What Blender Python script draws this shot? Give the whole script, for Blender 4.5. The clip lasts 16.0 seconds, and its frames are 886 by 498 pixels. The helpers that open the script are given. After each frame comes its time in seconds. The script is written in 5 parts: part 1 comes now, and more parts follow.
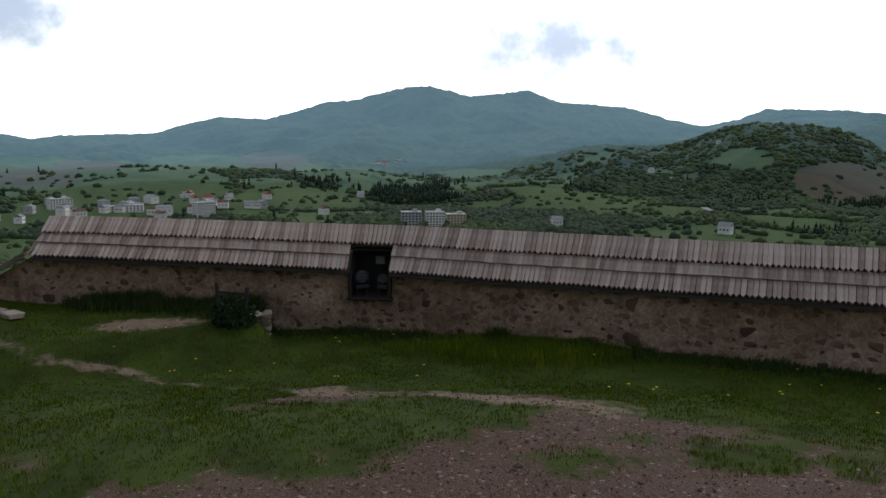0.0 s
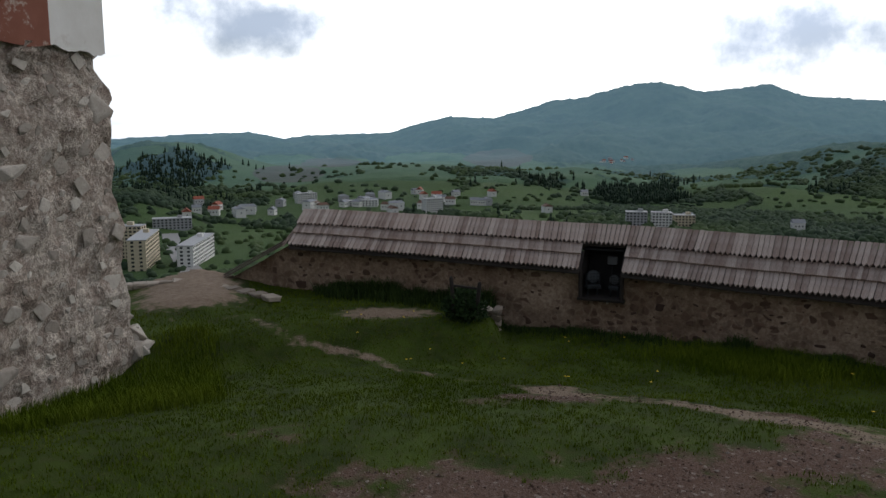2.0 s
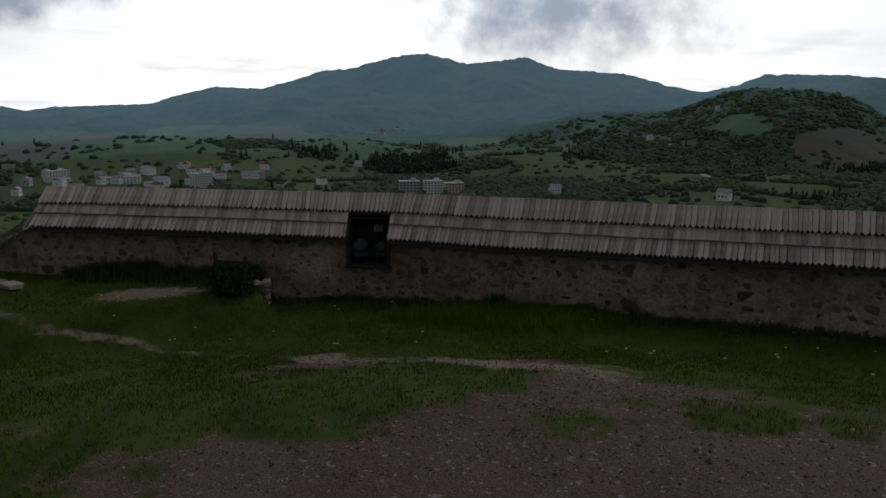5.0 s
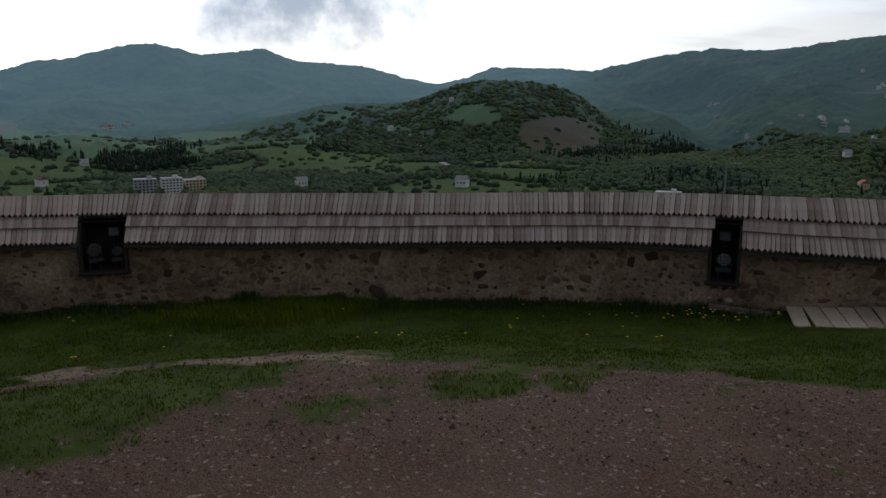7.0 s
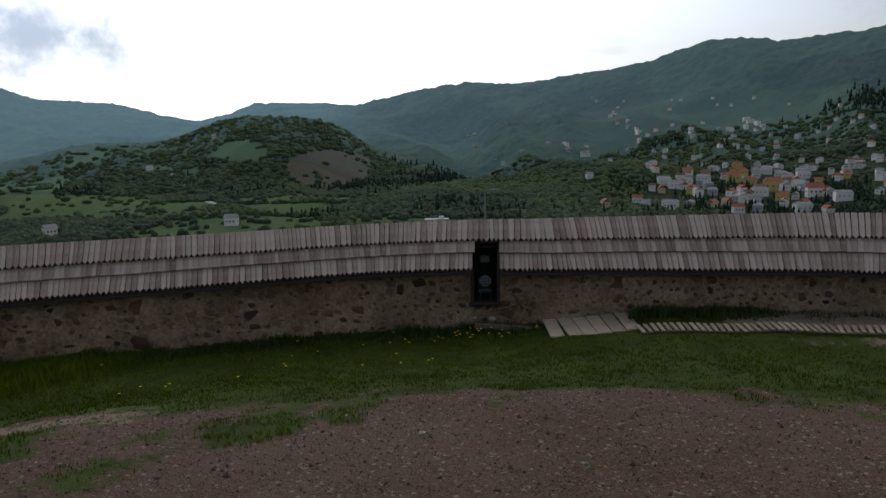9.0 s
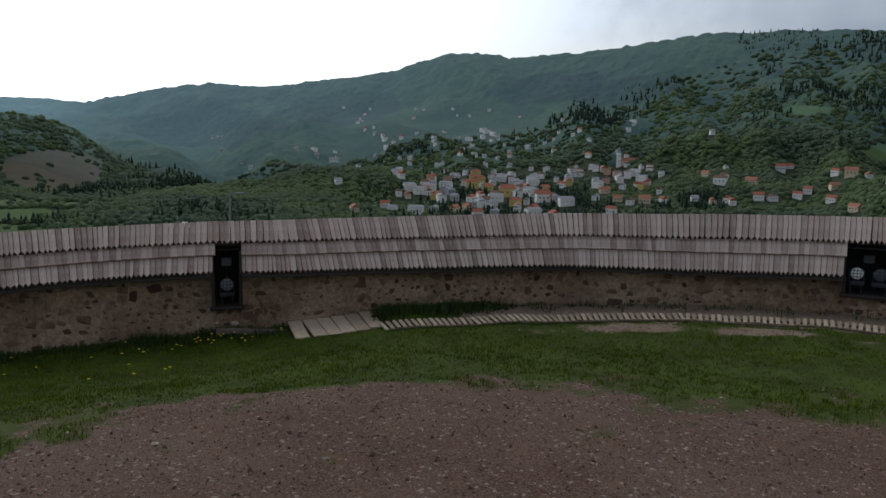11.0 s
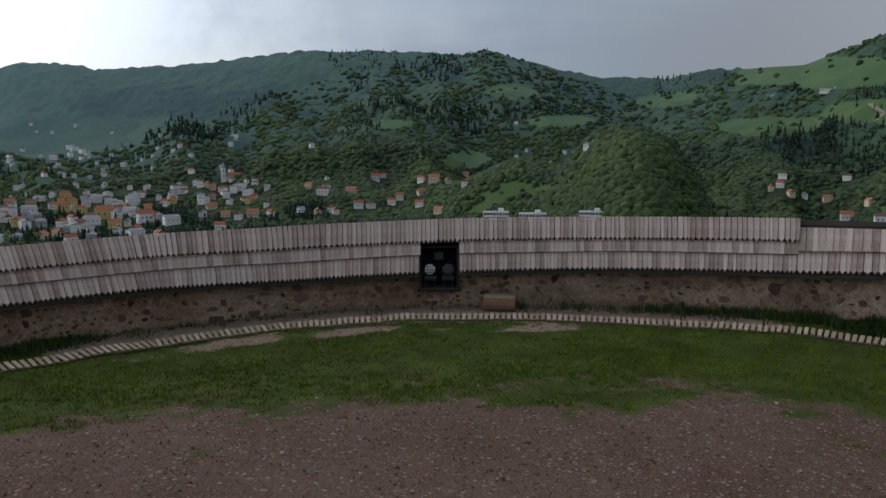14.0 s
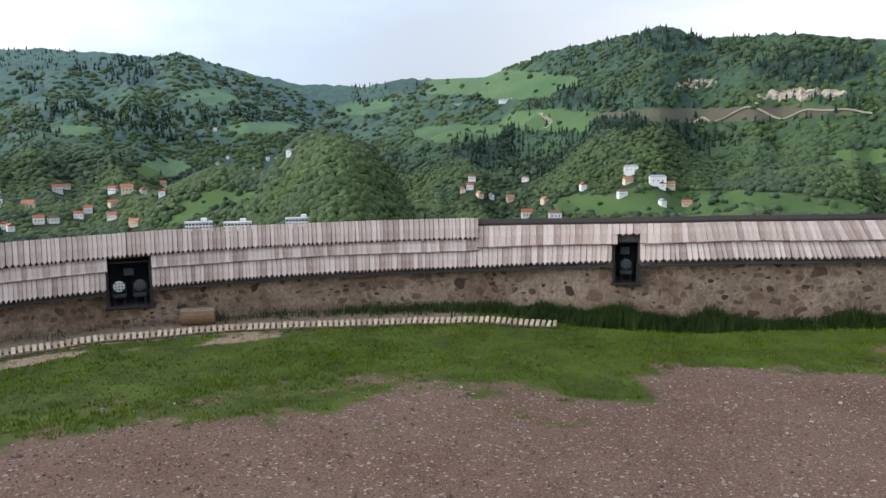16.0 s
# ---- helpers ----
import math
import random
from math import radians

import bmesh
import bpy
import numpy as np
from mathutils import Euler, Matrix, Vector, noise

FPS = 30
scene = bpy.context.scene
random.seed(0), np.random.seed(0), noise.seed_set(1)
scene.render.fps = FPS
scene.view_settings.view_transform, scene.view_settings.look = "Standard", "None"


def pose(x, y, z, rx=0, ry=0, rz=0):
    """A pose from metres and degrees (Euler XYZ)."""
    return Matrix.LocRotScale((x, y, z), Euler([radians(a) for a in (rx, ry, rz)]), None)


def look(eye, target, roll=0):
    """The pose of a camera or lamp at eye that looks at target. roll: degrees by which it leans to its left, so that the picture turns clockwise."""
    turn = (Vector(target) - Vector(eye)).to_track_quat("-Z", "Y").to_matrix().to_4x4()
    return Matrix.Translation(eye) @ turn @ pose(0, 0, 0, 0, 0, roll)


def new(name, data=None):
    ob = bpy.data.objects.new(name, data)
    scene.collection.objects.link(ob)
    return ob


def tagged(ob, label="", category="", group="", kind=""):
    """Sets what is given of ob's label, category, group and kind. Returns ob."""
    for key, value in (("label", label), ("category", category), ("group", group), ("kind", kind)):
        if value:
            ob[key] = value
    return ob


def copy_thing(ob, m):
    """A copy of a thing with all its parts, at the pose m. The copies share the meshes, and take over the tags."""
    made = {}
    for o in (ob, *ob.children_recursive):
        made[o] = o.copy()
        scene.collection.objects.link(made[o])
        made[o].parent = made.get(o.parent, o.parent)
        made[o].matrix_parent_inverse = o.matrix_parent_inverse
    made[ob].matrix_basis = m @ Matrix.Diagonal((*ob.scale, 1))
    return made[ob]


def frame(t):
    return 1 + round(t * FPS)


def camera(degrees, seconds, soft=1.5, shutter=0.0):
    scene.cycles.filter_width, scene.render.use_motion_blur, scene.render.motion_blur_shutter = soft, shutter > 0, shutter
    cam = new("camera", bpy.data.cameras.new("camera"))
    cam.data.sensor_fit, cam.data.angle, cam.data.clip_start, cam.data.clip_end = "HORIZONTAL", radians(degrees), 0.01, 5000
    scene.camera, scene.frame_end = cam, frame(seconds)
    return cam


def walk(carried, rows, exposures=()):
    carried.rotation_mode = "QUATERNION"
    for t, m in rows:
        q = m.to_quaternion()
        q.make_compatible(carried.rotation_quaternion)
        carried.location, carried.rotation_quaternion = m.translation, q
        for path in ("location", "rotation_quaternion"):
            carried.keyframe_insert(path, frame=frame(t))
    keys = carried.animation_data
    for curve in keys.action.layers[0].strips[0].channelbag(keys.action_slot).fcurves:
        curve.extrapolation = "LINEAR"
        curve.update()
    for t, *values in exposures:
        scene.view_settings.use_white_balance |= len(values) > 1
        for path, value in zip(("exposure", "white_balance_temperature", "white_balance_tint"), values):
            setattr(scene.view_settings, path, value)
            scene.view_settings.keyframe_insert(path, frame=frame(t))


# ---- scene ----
cam = camera(58.09, 16.0)
ROWS = [  # seconds, eye, yaw, pitch, roll
    (0.0, -0.000, -0.000, 3.500, 0.13, -8.70, 0.52),
    (0.5, -0.059, -0.011, 3.482, 4.24, -8.82, 0.32),
    (1.0, -0.110, 0.035, 3.483, 8.39, -9.21, -0.08),
    (1.5, -0.154, 0.058, 3.473, 13.35, -8.98, -0.27),
    (2.0, -0.177, 0.060, 3.489, 16.13, -8.89, -0.03),
    (2.5, -0.169, 0.078, 3.487, 16.52, -9.33, -0.46),
    (3.0, -0.142, 0.066, 3.509, 15.18, -9.87, -0.35),
    (5.5, 0.021, -0.081, 3.468, -4.60, -11.05, -0.03),
    (6.0, -0.019, -0.191, 3.511, -9.02, -11.26, -0.06),
    (6.5, 0.001, -0.184, 3.519, -13.22, -11.28, 0.22),
    (7.0, 0.017, -0.264, 3.520, -18.10, -11.47, -0.05),
    (7.5, -0.006, -0.356, 3.540, -22.80, -11.09, 0.05),
    (8.0, 0.043, -0.356, 3.545, -26.95, -10.24, -0.29),
    (10.5, 0.106, -0.429, 3.499, -47.29, -9.07, -0.37),
    (11.0, 0.129, -0.465, 3.478, -52.40, -8.99, 0.63),
    (11.5, 0.079, -0.520, 3.490, -55.58, -8.91, 0.24),
    (12.0, 0.088, -0.575, 3.507, -59.04, -8.69, -0.01),
    (12.5, 0.086, -0.661, 3.512, -63.16, -7.88, -0.04),
    (13.0, 0.172, -0.679, 3.489, -68.99, -8.21, -0.13),
    (13.5, 0.172, -0.712, 3.506, -75.00, -8.14, 0.36),
    (14.0, 0.090, -0.772, 3.514, -80.01, -7.86, -0.16),
    (14.5, 0.061, -0.854, 3.524, -85.66, -7.93, -0.16),
    (15.0, 0.069, -0.889, 3.509, -91.01, -7.97, -0.22),
    (15.5, 0.005, -0.897, 3.522, -96.61, -7.62, 0.23),
    (16.0, -0.067, -0.947, 3.538, -100.91, -7.50, -0.41),
]


def aim(x, y, z, yaw, pitch, roll):
    return pose(x, y, z, 90 + pitch, 0, yaw) @ pose(0, 0, 0, 0, 0, roll)


EXPOSE = [(0.0, -0.05), (1.5, -0.15), (2.0, -0.25), (2.5, -0.5), (3.0, -0.65), (5.5, -1.05), (6.5, -0.75), (7.5, -0.6), (8.0, -0.55), (10.5, 0.0), (14.5, 0.05), (15.0, 0.5), (15.5, 1.1), (16.0, 1.4)]
walk(cam, [(r[0], aim(*r[1:])) for r in ROWS], EXPOSE)

# ---- sky and light ----
SUN_AZ, SUN_EL = 52.0, 48.0


def heading(az):
    a = radians(az)
    return Vector((math.sin(a), math.cos(a), 0))


world = bpy.data.worlds.new("world")
scene.world = world
world.use_nodes = True
nt = world.node_tree
nt.nodes.clear()


def wn(kind, **kw):
    n = nt.nodes.new(kind)
    for k, v in kw.items():
        n.inputs[k].default_value = v
    return n


def wmath(op, a, b=None, clamp=False):
    n = nt.nodes.new("ShaderNodeMath")
    n.operation, n.use_clamp = op, clamp
    for i, s in enumerate((a, b)):
        if s is None:
            continue
        if isinstance(s, (int, float)):
            n.inputs[i].default_value = s
        else:
            nt.links.new(s, n.inputs[i])
    return n.outputs[0]


def wmix(f, a, b):
    n = nt.nodes.new("ShaderNodeMix")
    n.data_type = "RGBA"
    for i, s in ((0, f), (6, a), (7, b)):
        if isinstance(s, tuple):
            n.inputs[i].default_value = s
        elif isinstance(s, float):
            n.inputs[i].default_value = s
        else:
            nt.links.new(s, n.inputs[i])
    return n.outputs[2]


sky = nt.nodes.new("ShaderNodeTexSky")
sky.sky_type, sky.sun_disc = "NISHITA", False
sky.sun_elevation, sky.sun_rotation = radians(SUN_EL), radians(SUN_AZ)
sky.dust_density, sky.air_density = 2.0, 1.0
co = nt.nodes.new("ShaderNodeTexCoord").outputs["Generated"]
sep = nt.nodes.new("ShaderNodeSeparateXYZ")
nt.links.new(co, sep.inputs[0])
up = sep.outputs[2]
# nearness to the hidden sun: 1 towards it, 0 behind
dot = nt.nodes.new("ShaderNodeVectorMath")
dot.operation = "DOT_PRODUCT"
nt.links.new(co, dot.inputs[0])
s = heading(-2)
dot.inputs[1].default_value = (s.x * 0.95, s.y * 0.95, 0.3)
glow = wmath("POWER", wmath("MULTIPLY_ADD", dot.outputs["Value"], 0.5), 4.6)
glow_n = glow.node.inputs[0].links[0].from_node
glow_n.inputs[2].default_value = 0.5
# thin cloud layer seen in perspective: direction over height
div = nt.nodes.new("ShaderNodeVectorMath")
div.operation = "DIVIDE"
comb = nt.nodes.new("ShaderNodeCombineXYZ")
hgt = wmath("MAXIMUM", wmath("ADD", up, 0.10), 0.04)
for i in range(3):
    nt.links.new(hgt, comb.inputs[i])
nt.links.new(co, div.inputs[0])
nt.links.new(comb.outputs[0], div.inputs[1])


def cloud(scale, detail, lo, hi):
    n = wn("ShaderNodeTexNoise", Scale=scale, Detail=detail, Roughness=0.55)
    nt.links.new(div.outputs[0], n.inputs["Vector"])
    m = nt.nodes.new("ShaderNodeMapRange")
    m.interpolation_type = "SMOOTHSTEP"
    m.inputs[1].default_value, m.inputs[2].default_value = lo, hi
    nt.links.new(n.outputs[0], m.inputs[0])
    return m.outputs[0]


def bank(az, el, wide, tall, edge):
    """A cloud of its own at a bearing and height, with a ragged edge."""
    d = nt.nodes.new("ShaderNodeVectorMath")
    d.operation = "SUBTRACT"
    c = heading(az) * math.cos(radians(el))
    d.inputs[1].default_value = (c.x, c.y, math.sin(radians(el)))
    nt.links.new(co, d.inputs[0])
    e = nt.nodes.new("ShaderNodeVectorMath")
    e.operation = "MULTIPLY"
    e.inputs[1].default_value = (1 / math.sin(radians(wide)), 1 / math.sin(radians(wide)), 1 / math.sin(radians(tall)))
    nt.links.new(d.outputs[0], e.inputs[0])
    l = nt.nodes.new("ShaderNodeVectorMath")
    l.operation = "LENGTH"
    nt.links.new(e.outputs[0], l.inputs[0])
    n = wn("ShaderNodeTexNoise", Scale=13.0, Detail=7.0, Roughness=0.6)
    nt.links.new(co, n.inputs["Vector"])
    rag = wmath("ADD", l.outputs["Value"], wmath("MULTIPLY", wmath("SUBTRACT", n.outputs[0], 0.5), 2.6))
    m = nt.nodes.new("ShaderNodeMapRange")
    m.interpolation_type = "SMOOTHSTEP"
    m.inputs[1].default_value, m.inputs[2].default_value = 1.0 + edge, 1.0 - edge
    nt.links.new(rag, m.inputs[0])
    return m.outputs[0]


puffs = wmath("MAXIMUM", bank(-28.5, 7.0, 6.0, 2.0, 0.7), bank(8, 5.9, 9.0, 3.0, 0.8))
puffs = wmath("MAXIMUM", puffs, wmath("MULTIPLY", cloud(0.85, 7.0, 0.52, 0.66), 0.22))
puffs = wmath("MAXIMUM", puffs, wmath("MULTIPLY", bank(79, 10.0, 11.0, 9.0, 0.9), 0.8))
veil = cloud(0.30, 4.0, 0.35, 0.65)
hot = wmath("MULTIPLY_ADD", glow, 3.4)
hot.node.inputs[2].default_value = 0.23
# paler sky behind the yard, out of view, added to light what faces it
thin = nt.nodes.new("ShaderNodeVectorMath")
thin.operation = "DOT_PRODUCT"
nt.links.new(co, thin.inputs[0])
s = heading(178)
thin.inputs[1].default_value = (s.x * 0.93, s.y * 0.93, 0.37)
pale = nt.nodes.new("ShaderNodeVectorMath")
pale.operation = "SCALE"
pale.inputs[0].default_value = (1.0, 0.95, 0.89)
nt.links.new(wmath("MULTIPLY", wmath("POWER", wmath("MAXIMUM", thin.outputs["Value"], 0.0), 2.0), 0.75), pale.inputs["Scale"])
white = wmix(glow, (0.70, 0.82, 1.0, 1), (1.0, 0.99, 0.97, 1))
bright = nt.nodes.new("ShaderNodeVectorMath")
bright.operation = "SCALE"
nt.links.new(white, bright.inputs[0])
nt.links.new(hot, bright.inputs["Scale"])
lit = nt.nodes.new("ShaderNodeVectorMath")
lit.operation = "ADD"
nt.links.new(bright.outputs[0], lit.inputs[0])
nt.links.new(pale.outputs[0], lit.inputs[1])
grey = wmix(glow, (0.22, 0.27, 0.35, 1), (0.66, 0.79, 1.02, 1))
body = wmix(wmath("MULTIPLY", puffs, 0.97), lit.outputs[0], grey)
high = nt.nodes.new("ShaderNodeMapRange")
high.interpolation_type = "SMOOTHSTEP"
high.inputs[1].default_value, high.inputs[2].default_value = 0.18, 0.75
nt.links.new(up, high.inputs[0])
body = wmix(wmath("MULTIPLY", high.outputs[0], 0.85), body, (0.26, 0.32, 0.42, 1))
blue = nt.nodes.new("ShaderNodeVectorMath")
blue.operation = "SCALE"
nt.links.new(sky.outputs[0], blue.inputs[0])
blue.inputs["Scale"].default_value = 0.10
cover = wmath("MULTIPLY_ADD", veil, 0.35)
cover.node.inputs[2].default_value = 0.62
full = wmix(cover, blue.outputs[0], body)
bg = wn("ShaderNodeBackground", Strength=1.0)
nt.links.new(full, bg.inputs[0])
wout = nt.nodes.new("ShaderNodeOutputWorld")
nt.links.new(bg.outputs[0], wout.inputs[0])

sun = new("sun", bpy.data.lights.new("sun", "SUN"))
sun.data.energy, sun.data.angle, sun.data.color = 0.75, radians(40), (1.0, 0.955, 0.90)
sd = heading(SUN_AZ) * math.cos(radians(SUN_EL)) + Vector((0, 0, math.sin(radians(SUN_EL))))
sun.matrix_world = look(sd * 60, (0, 0, 0))


# ---- materials ----
class Mat:
    """A node material under construction: small wrappers over the node tree."""

    def __init__(self, name, rough=0.9, spec=0.3):
        self.m = bpy.data.materials.new(name)
        self.m.use_nodes = True
        self.t = self.m.node_tree
        self.b = self.t.nodes["Principled BSDF"]
        self.b.inputs["Roughness"].default_value = rough
        self.b.inputs["Specular IOR Level"].default_value = spec
        self.co = self.t.nodes.new("ShaderNodeTexCoord").outputs["Object"]
        self.geo = self.t.nodes.new("ShaderNodeNewGeometry")
        self.pos = self.geo.outputs["Position"]

    def put(self, socket, v):
        if isinstance(v, (int, float, tuple)):
            socket.default_value = v
        else:
            self.t.links.new(v, socket)

    def noise(self, scale, detail=4.0, rough=0.6, vec=None, stretch=None):
        n = self.t.nodes.new("ShaderNodeTexNoise")
        n.inputs["Scale"].default_value, n.inputs["Detail"].default_value, n.inputs["Roughness"].default_value = scale, detail, rough
        v = vec or self.pos
        if stretch:
            mp = self.t.nodes.new("ShaderNodeMapping")
            mp.inputs["Scale"].default_value = stretch
            self.t.links.new(v, mp.inputs[0])
            v = mp.outputs[0]
        self.t.links.new(v, n.inputs["Vector"])
        return n.outputs[0]

    def cells(self, scale, vec=None, out="Color", feature="F1"):
        n = self.t.nodes.new("ShaderNodeTexVoronoi")
        n.feature = feature
        n.inputs["Scale"].default_value = scale
        self.t.links.new(vec or self.pos, n.inputs["Vector"])
        return n.outputs[out]

    def span(self, f, lo, hi, a=0.0, b=1.0):
        n = self.t.nodes.new("ShaderNodeMapRange")
        self.t.links.new(f, n.inputs[0])
        for i, v in enumerate((lo, hi, a, b)):
            n.inputs[i + 1].default_value = v
        return n.outputs[0]

    def math(self, op, a, b):
        n = self.t.nodes.new("ShaderNodeMath")
        n.operation = op
        self.put(n.inputs[0], a), self.put(n.inputs[1], b)
        return n.outputs[0]

    def mix(self, f, a, b, blend="MIX"):
        n = self.t.nodes.new("ShaderNodeMix")
        n.data_type, n.blend_type = "RGBA", blend
        for i, s in ((0, f), (6, a), (7, b)):
            if isinstance(s, tuple) and len(s) == 3:
                s = (*s, 1)
            self.put(n.inputs[i], s)
        return n.outputs[2]

    def attr(self, name):
        n = self.t.nodes.new("ShaderNodeAttribute")
        n.attribute_name = name
        return n.outputs["Fac"]

    def rand(self):
        return self.t.nodes.new("ShaderNodeObjectInfo").outputs["Random"]

    def island(self):
        return self.geo.outputs["Random Per Island"]

    def done(self, colour, bump=None, strength=0.4, dist=0.02):
        if isinstance(colour, tuple) and len(colour) == 3:
            colour = (*colour, 1)
        self.put(self.b.inputs["Base Color"], colour)
        if bump is not None:
            n = self.t.nodes.new("ShaderNodeBump")
            n.inputs["Strength"].default_value, n.inputs["Distance"].default_value = strength, dist
            self.t.links.new(bump, n.inputs["Height"])
            self.t.links.new(n.outputs[0], self.b.inputs["Normal"])
        return self.m


def plain(name, colour, rough=0.8, metal=0.0, vary=0.25, scale=6.0):
    k = Mat(name, rough)
    k.b.inputs["Metallic"].default_value = metal
    dark = tuple(c * (1 - vary) for c in colour)
    f = k.noise(scale, 5)
    return k.done(k.mix(k.span(f, 0.3, 0.7), dark, colour), f, 0.15, 0.005)


def shingle_mat():
    k = Mat("weathered_shingle", 0.85, 0.25)
    r = k.rand()
    grain = k.noise(1.0, 6, 0.7, k.co, (90, 7, 40))
    blot = k.noise(2.2, 4, 0.6, k.co)
    a = k.mix(k.math("POWER", r, 0.8), (0.27, 0.19, 0.158), (0.64, 0.53, 0.465))
    a = k.mix(k.span(grain, 0.35, 0.7), k.mix(0.6, a, (0.10, 0.075, 0.065), "MULTIPLY"), a)
    a = k.mix(k.span(k.noise(0.7, 3), 0.45, 0.75, 0, 0.35), a, (0.36, 0.25, 0.20))
    a = k.mix(k.span(blot, 0.55, 0.75, 0, 0.4), a, (0.46, 0.41, 0.375))
    return k.done(a, grain, 0.5, 0.006)


def mortar_mat():
    k = Mat("lime_mortar_and_rubble", 0.95, 0.15)
    big, fine = k.noise(1.1, 5), k.noise(16, 6, 0.7)
    a = k.mix(k.span(big, 0.35, 0.65), (0.24, 0.172, 0.122), (0.42, 0.325, 0.245))
    a = k.mix(k.span(fine, 0.4, 0.62), k.mix(0.6, a, (0.40, 0.33, 0.28), "MULTIPLY"), a)
    sep = k.t.nodes.new("ShaderNodeSeparateColor")
    k.t.links.new(k.cells(7.5), sep.inputs[0])
    rim = k.span(k.math("ADD", k.cells(7.5, out="Distance", feature="DISTANCE_TO_EDGE"), k.span(fine, 0.2, 0.8, -0.12, 0.12)), 0.06, 0.16)
    bared = k.math("MULTIPLY", rim, k.math("MULTIPLY", k.span(sep.outputs[0], 0.45, 0.55), k.span(k.noise(0.8, 3), 0.38, 0.55)))
    rubble = k.mix(sep.outputs[1], (0.075, 0.046, 0.034), (0.25, 0.165, 0.115))
    a = k.mix(k.math("MULTIPLY", bared, 0.85), a, rubble)
    a = k.mix(k.span(k.noise(3.1, 4), 0.58, 0.68, 0, 0.45), a, (0.11, 0.076, 0.056))
    return k.done(a, k.math("ADD", fine, k.math("MULTIPLY", bared, 0.5)), 0.8, 0.03)


def stone_mat(name, lo, hi):
    k = Mat(name, 0.92, 0.2)
    f = k.noise(14, 6, 0.65)
    a = k.mix(k.rand(), lo, hi)
    a = k.mix(k.span(f, 0.35, 0.65, 0, 0.7), a, k.mix(0.5, a, (0.45, 0.4, 0.38), "MULTIPLY"))
    return k.done(a, f, 0.7, 0.02)


def ground_mat():
    k = Mat("courtyard_and_land", 0.95, 0.12)
    gravel, trail = k.attr("gravel"), k.attr("trail")

    def grain(scale):
        sep = k.t.nodes.new("ShaderNodeSeparateColor")
        k.t.links.new(k.cells(scale), sep.inputs[0])
        return sep.outputs[0], sep.outputs[1]

    pebd = k.cells(70, out="Distance")
    fine, soft = k.noise(9, 6, 0.7), k.noise(2.3, 4, 0.6)
    g = k.mix(k.span(k.noise(0.55, 4), 0.35, 0.65), (0.078, 0.041, 0.027), (0.110, 0.068, 0.050))
    g = k.mix(k.span(soft, 0.5, 0.7, 0, 0.5), g, (0.112, 0.060, 0.036))
    shade = grain(70)[0]
    g = k.mix(k.span(shade, 0.5, 1.0, 0, 0.55), g, (0.17, 0.135, 0.115))
    g = k.mix(k.span(shade, 0.0, 0.3, 0.6, 0), g, (0.048, 0.030, 0.023))
    rare = grain(34)[1]
    g = k.mix(k.span(rare, 0.955, 0.97, 0, 0.6), g, (0.27, 0.23, 0.195))
    turf = k.mix(k.span(k.noise(1.6, 5), 0.35, 0.65), (0.022, 0.036, 0.004), (0.046, 0.072, 0.008))
    turf = k.mix(k.span(fine, 0.5, 0.72, 0, 0.5), turf, (0.066, 0.052, 0.027))
    path = k.mix(k.span(fine, 0.3, 0.7), (0.13, 0.088, 0.06), (0.24, 0.18, 0.13))
    path = k.mix(k.span(shade, 0.6, 1.0, 0, 0.5), path, (0.30, 0.25, 0.20))
    edge = k.math("ADD", gravel, k.span(k.noise(2.6, 6, 0.7), 0.2, 0.8, -0.5, 0.5))
    near = k.mix(k.span(edge, 0.36, 0.64), turf, g)
    near = k.mix(k.span(k.math("ADD", trail, k.span(k.noise(5, 5), 0.2, 0.8, -0.35, 0.35)), 0.4, 0.65), near, path)
    return k.done(near, k.math("ADD", k.math("MULTIPLY", pebd, 0.6), fine), 0.6, 0.018)


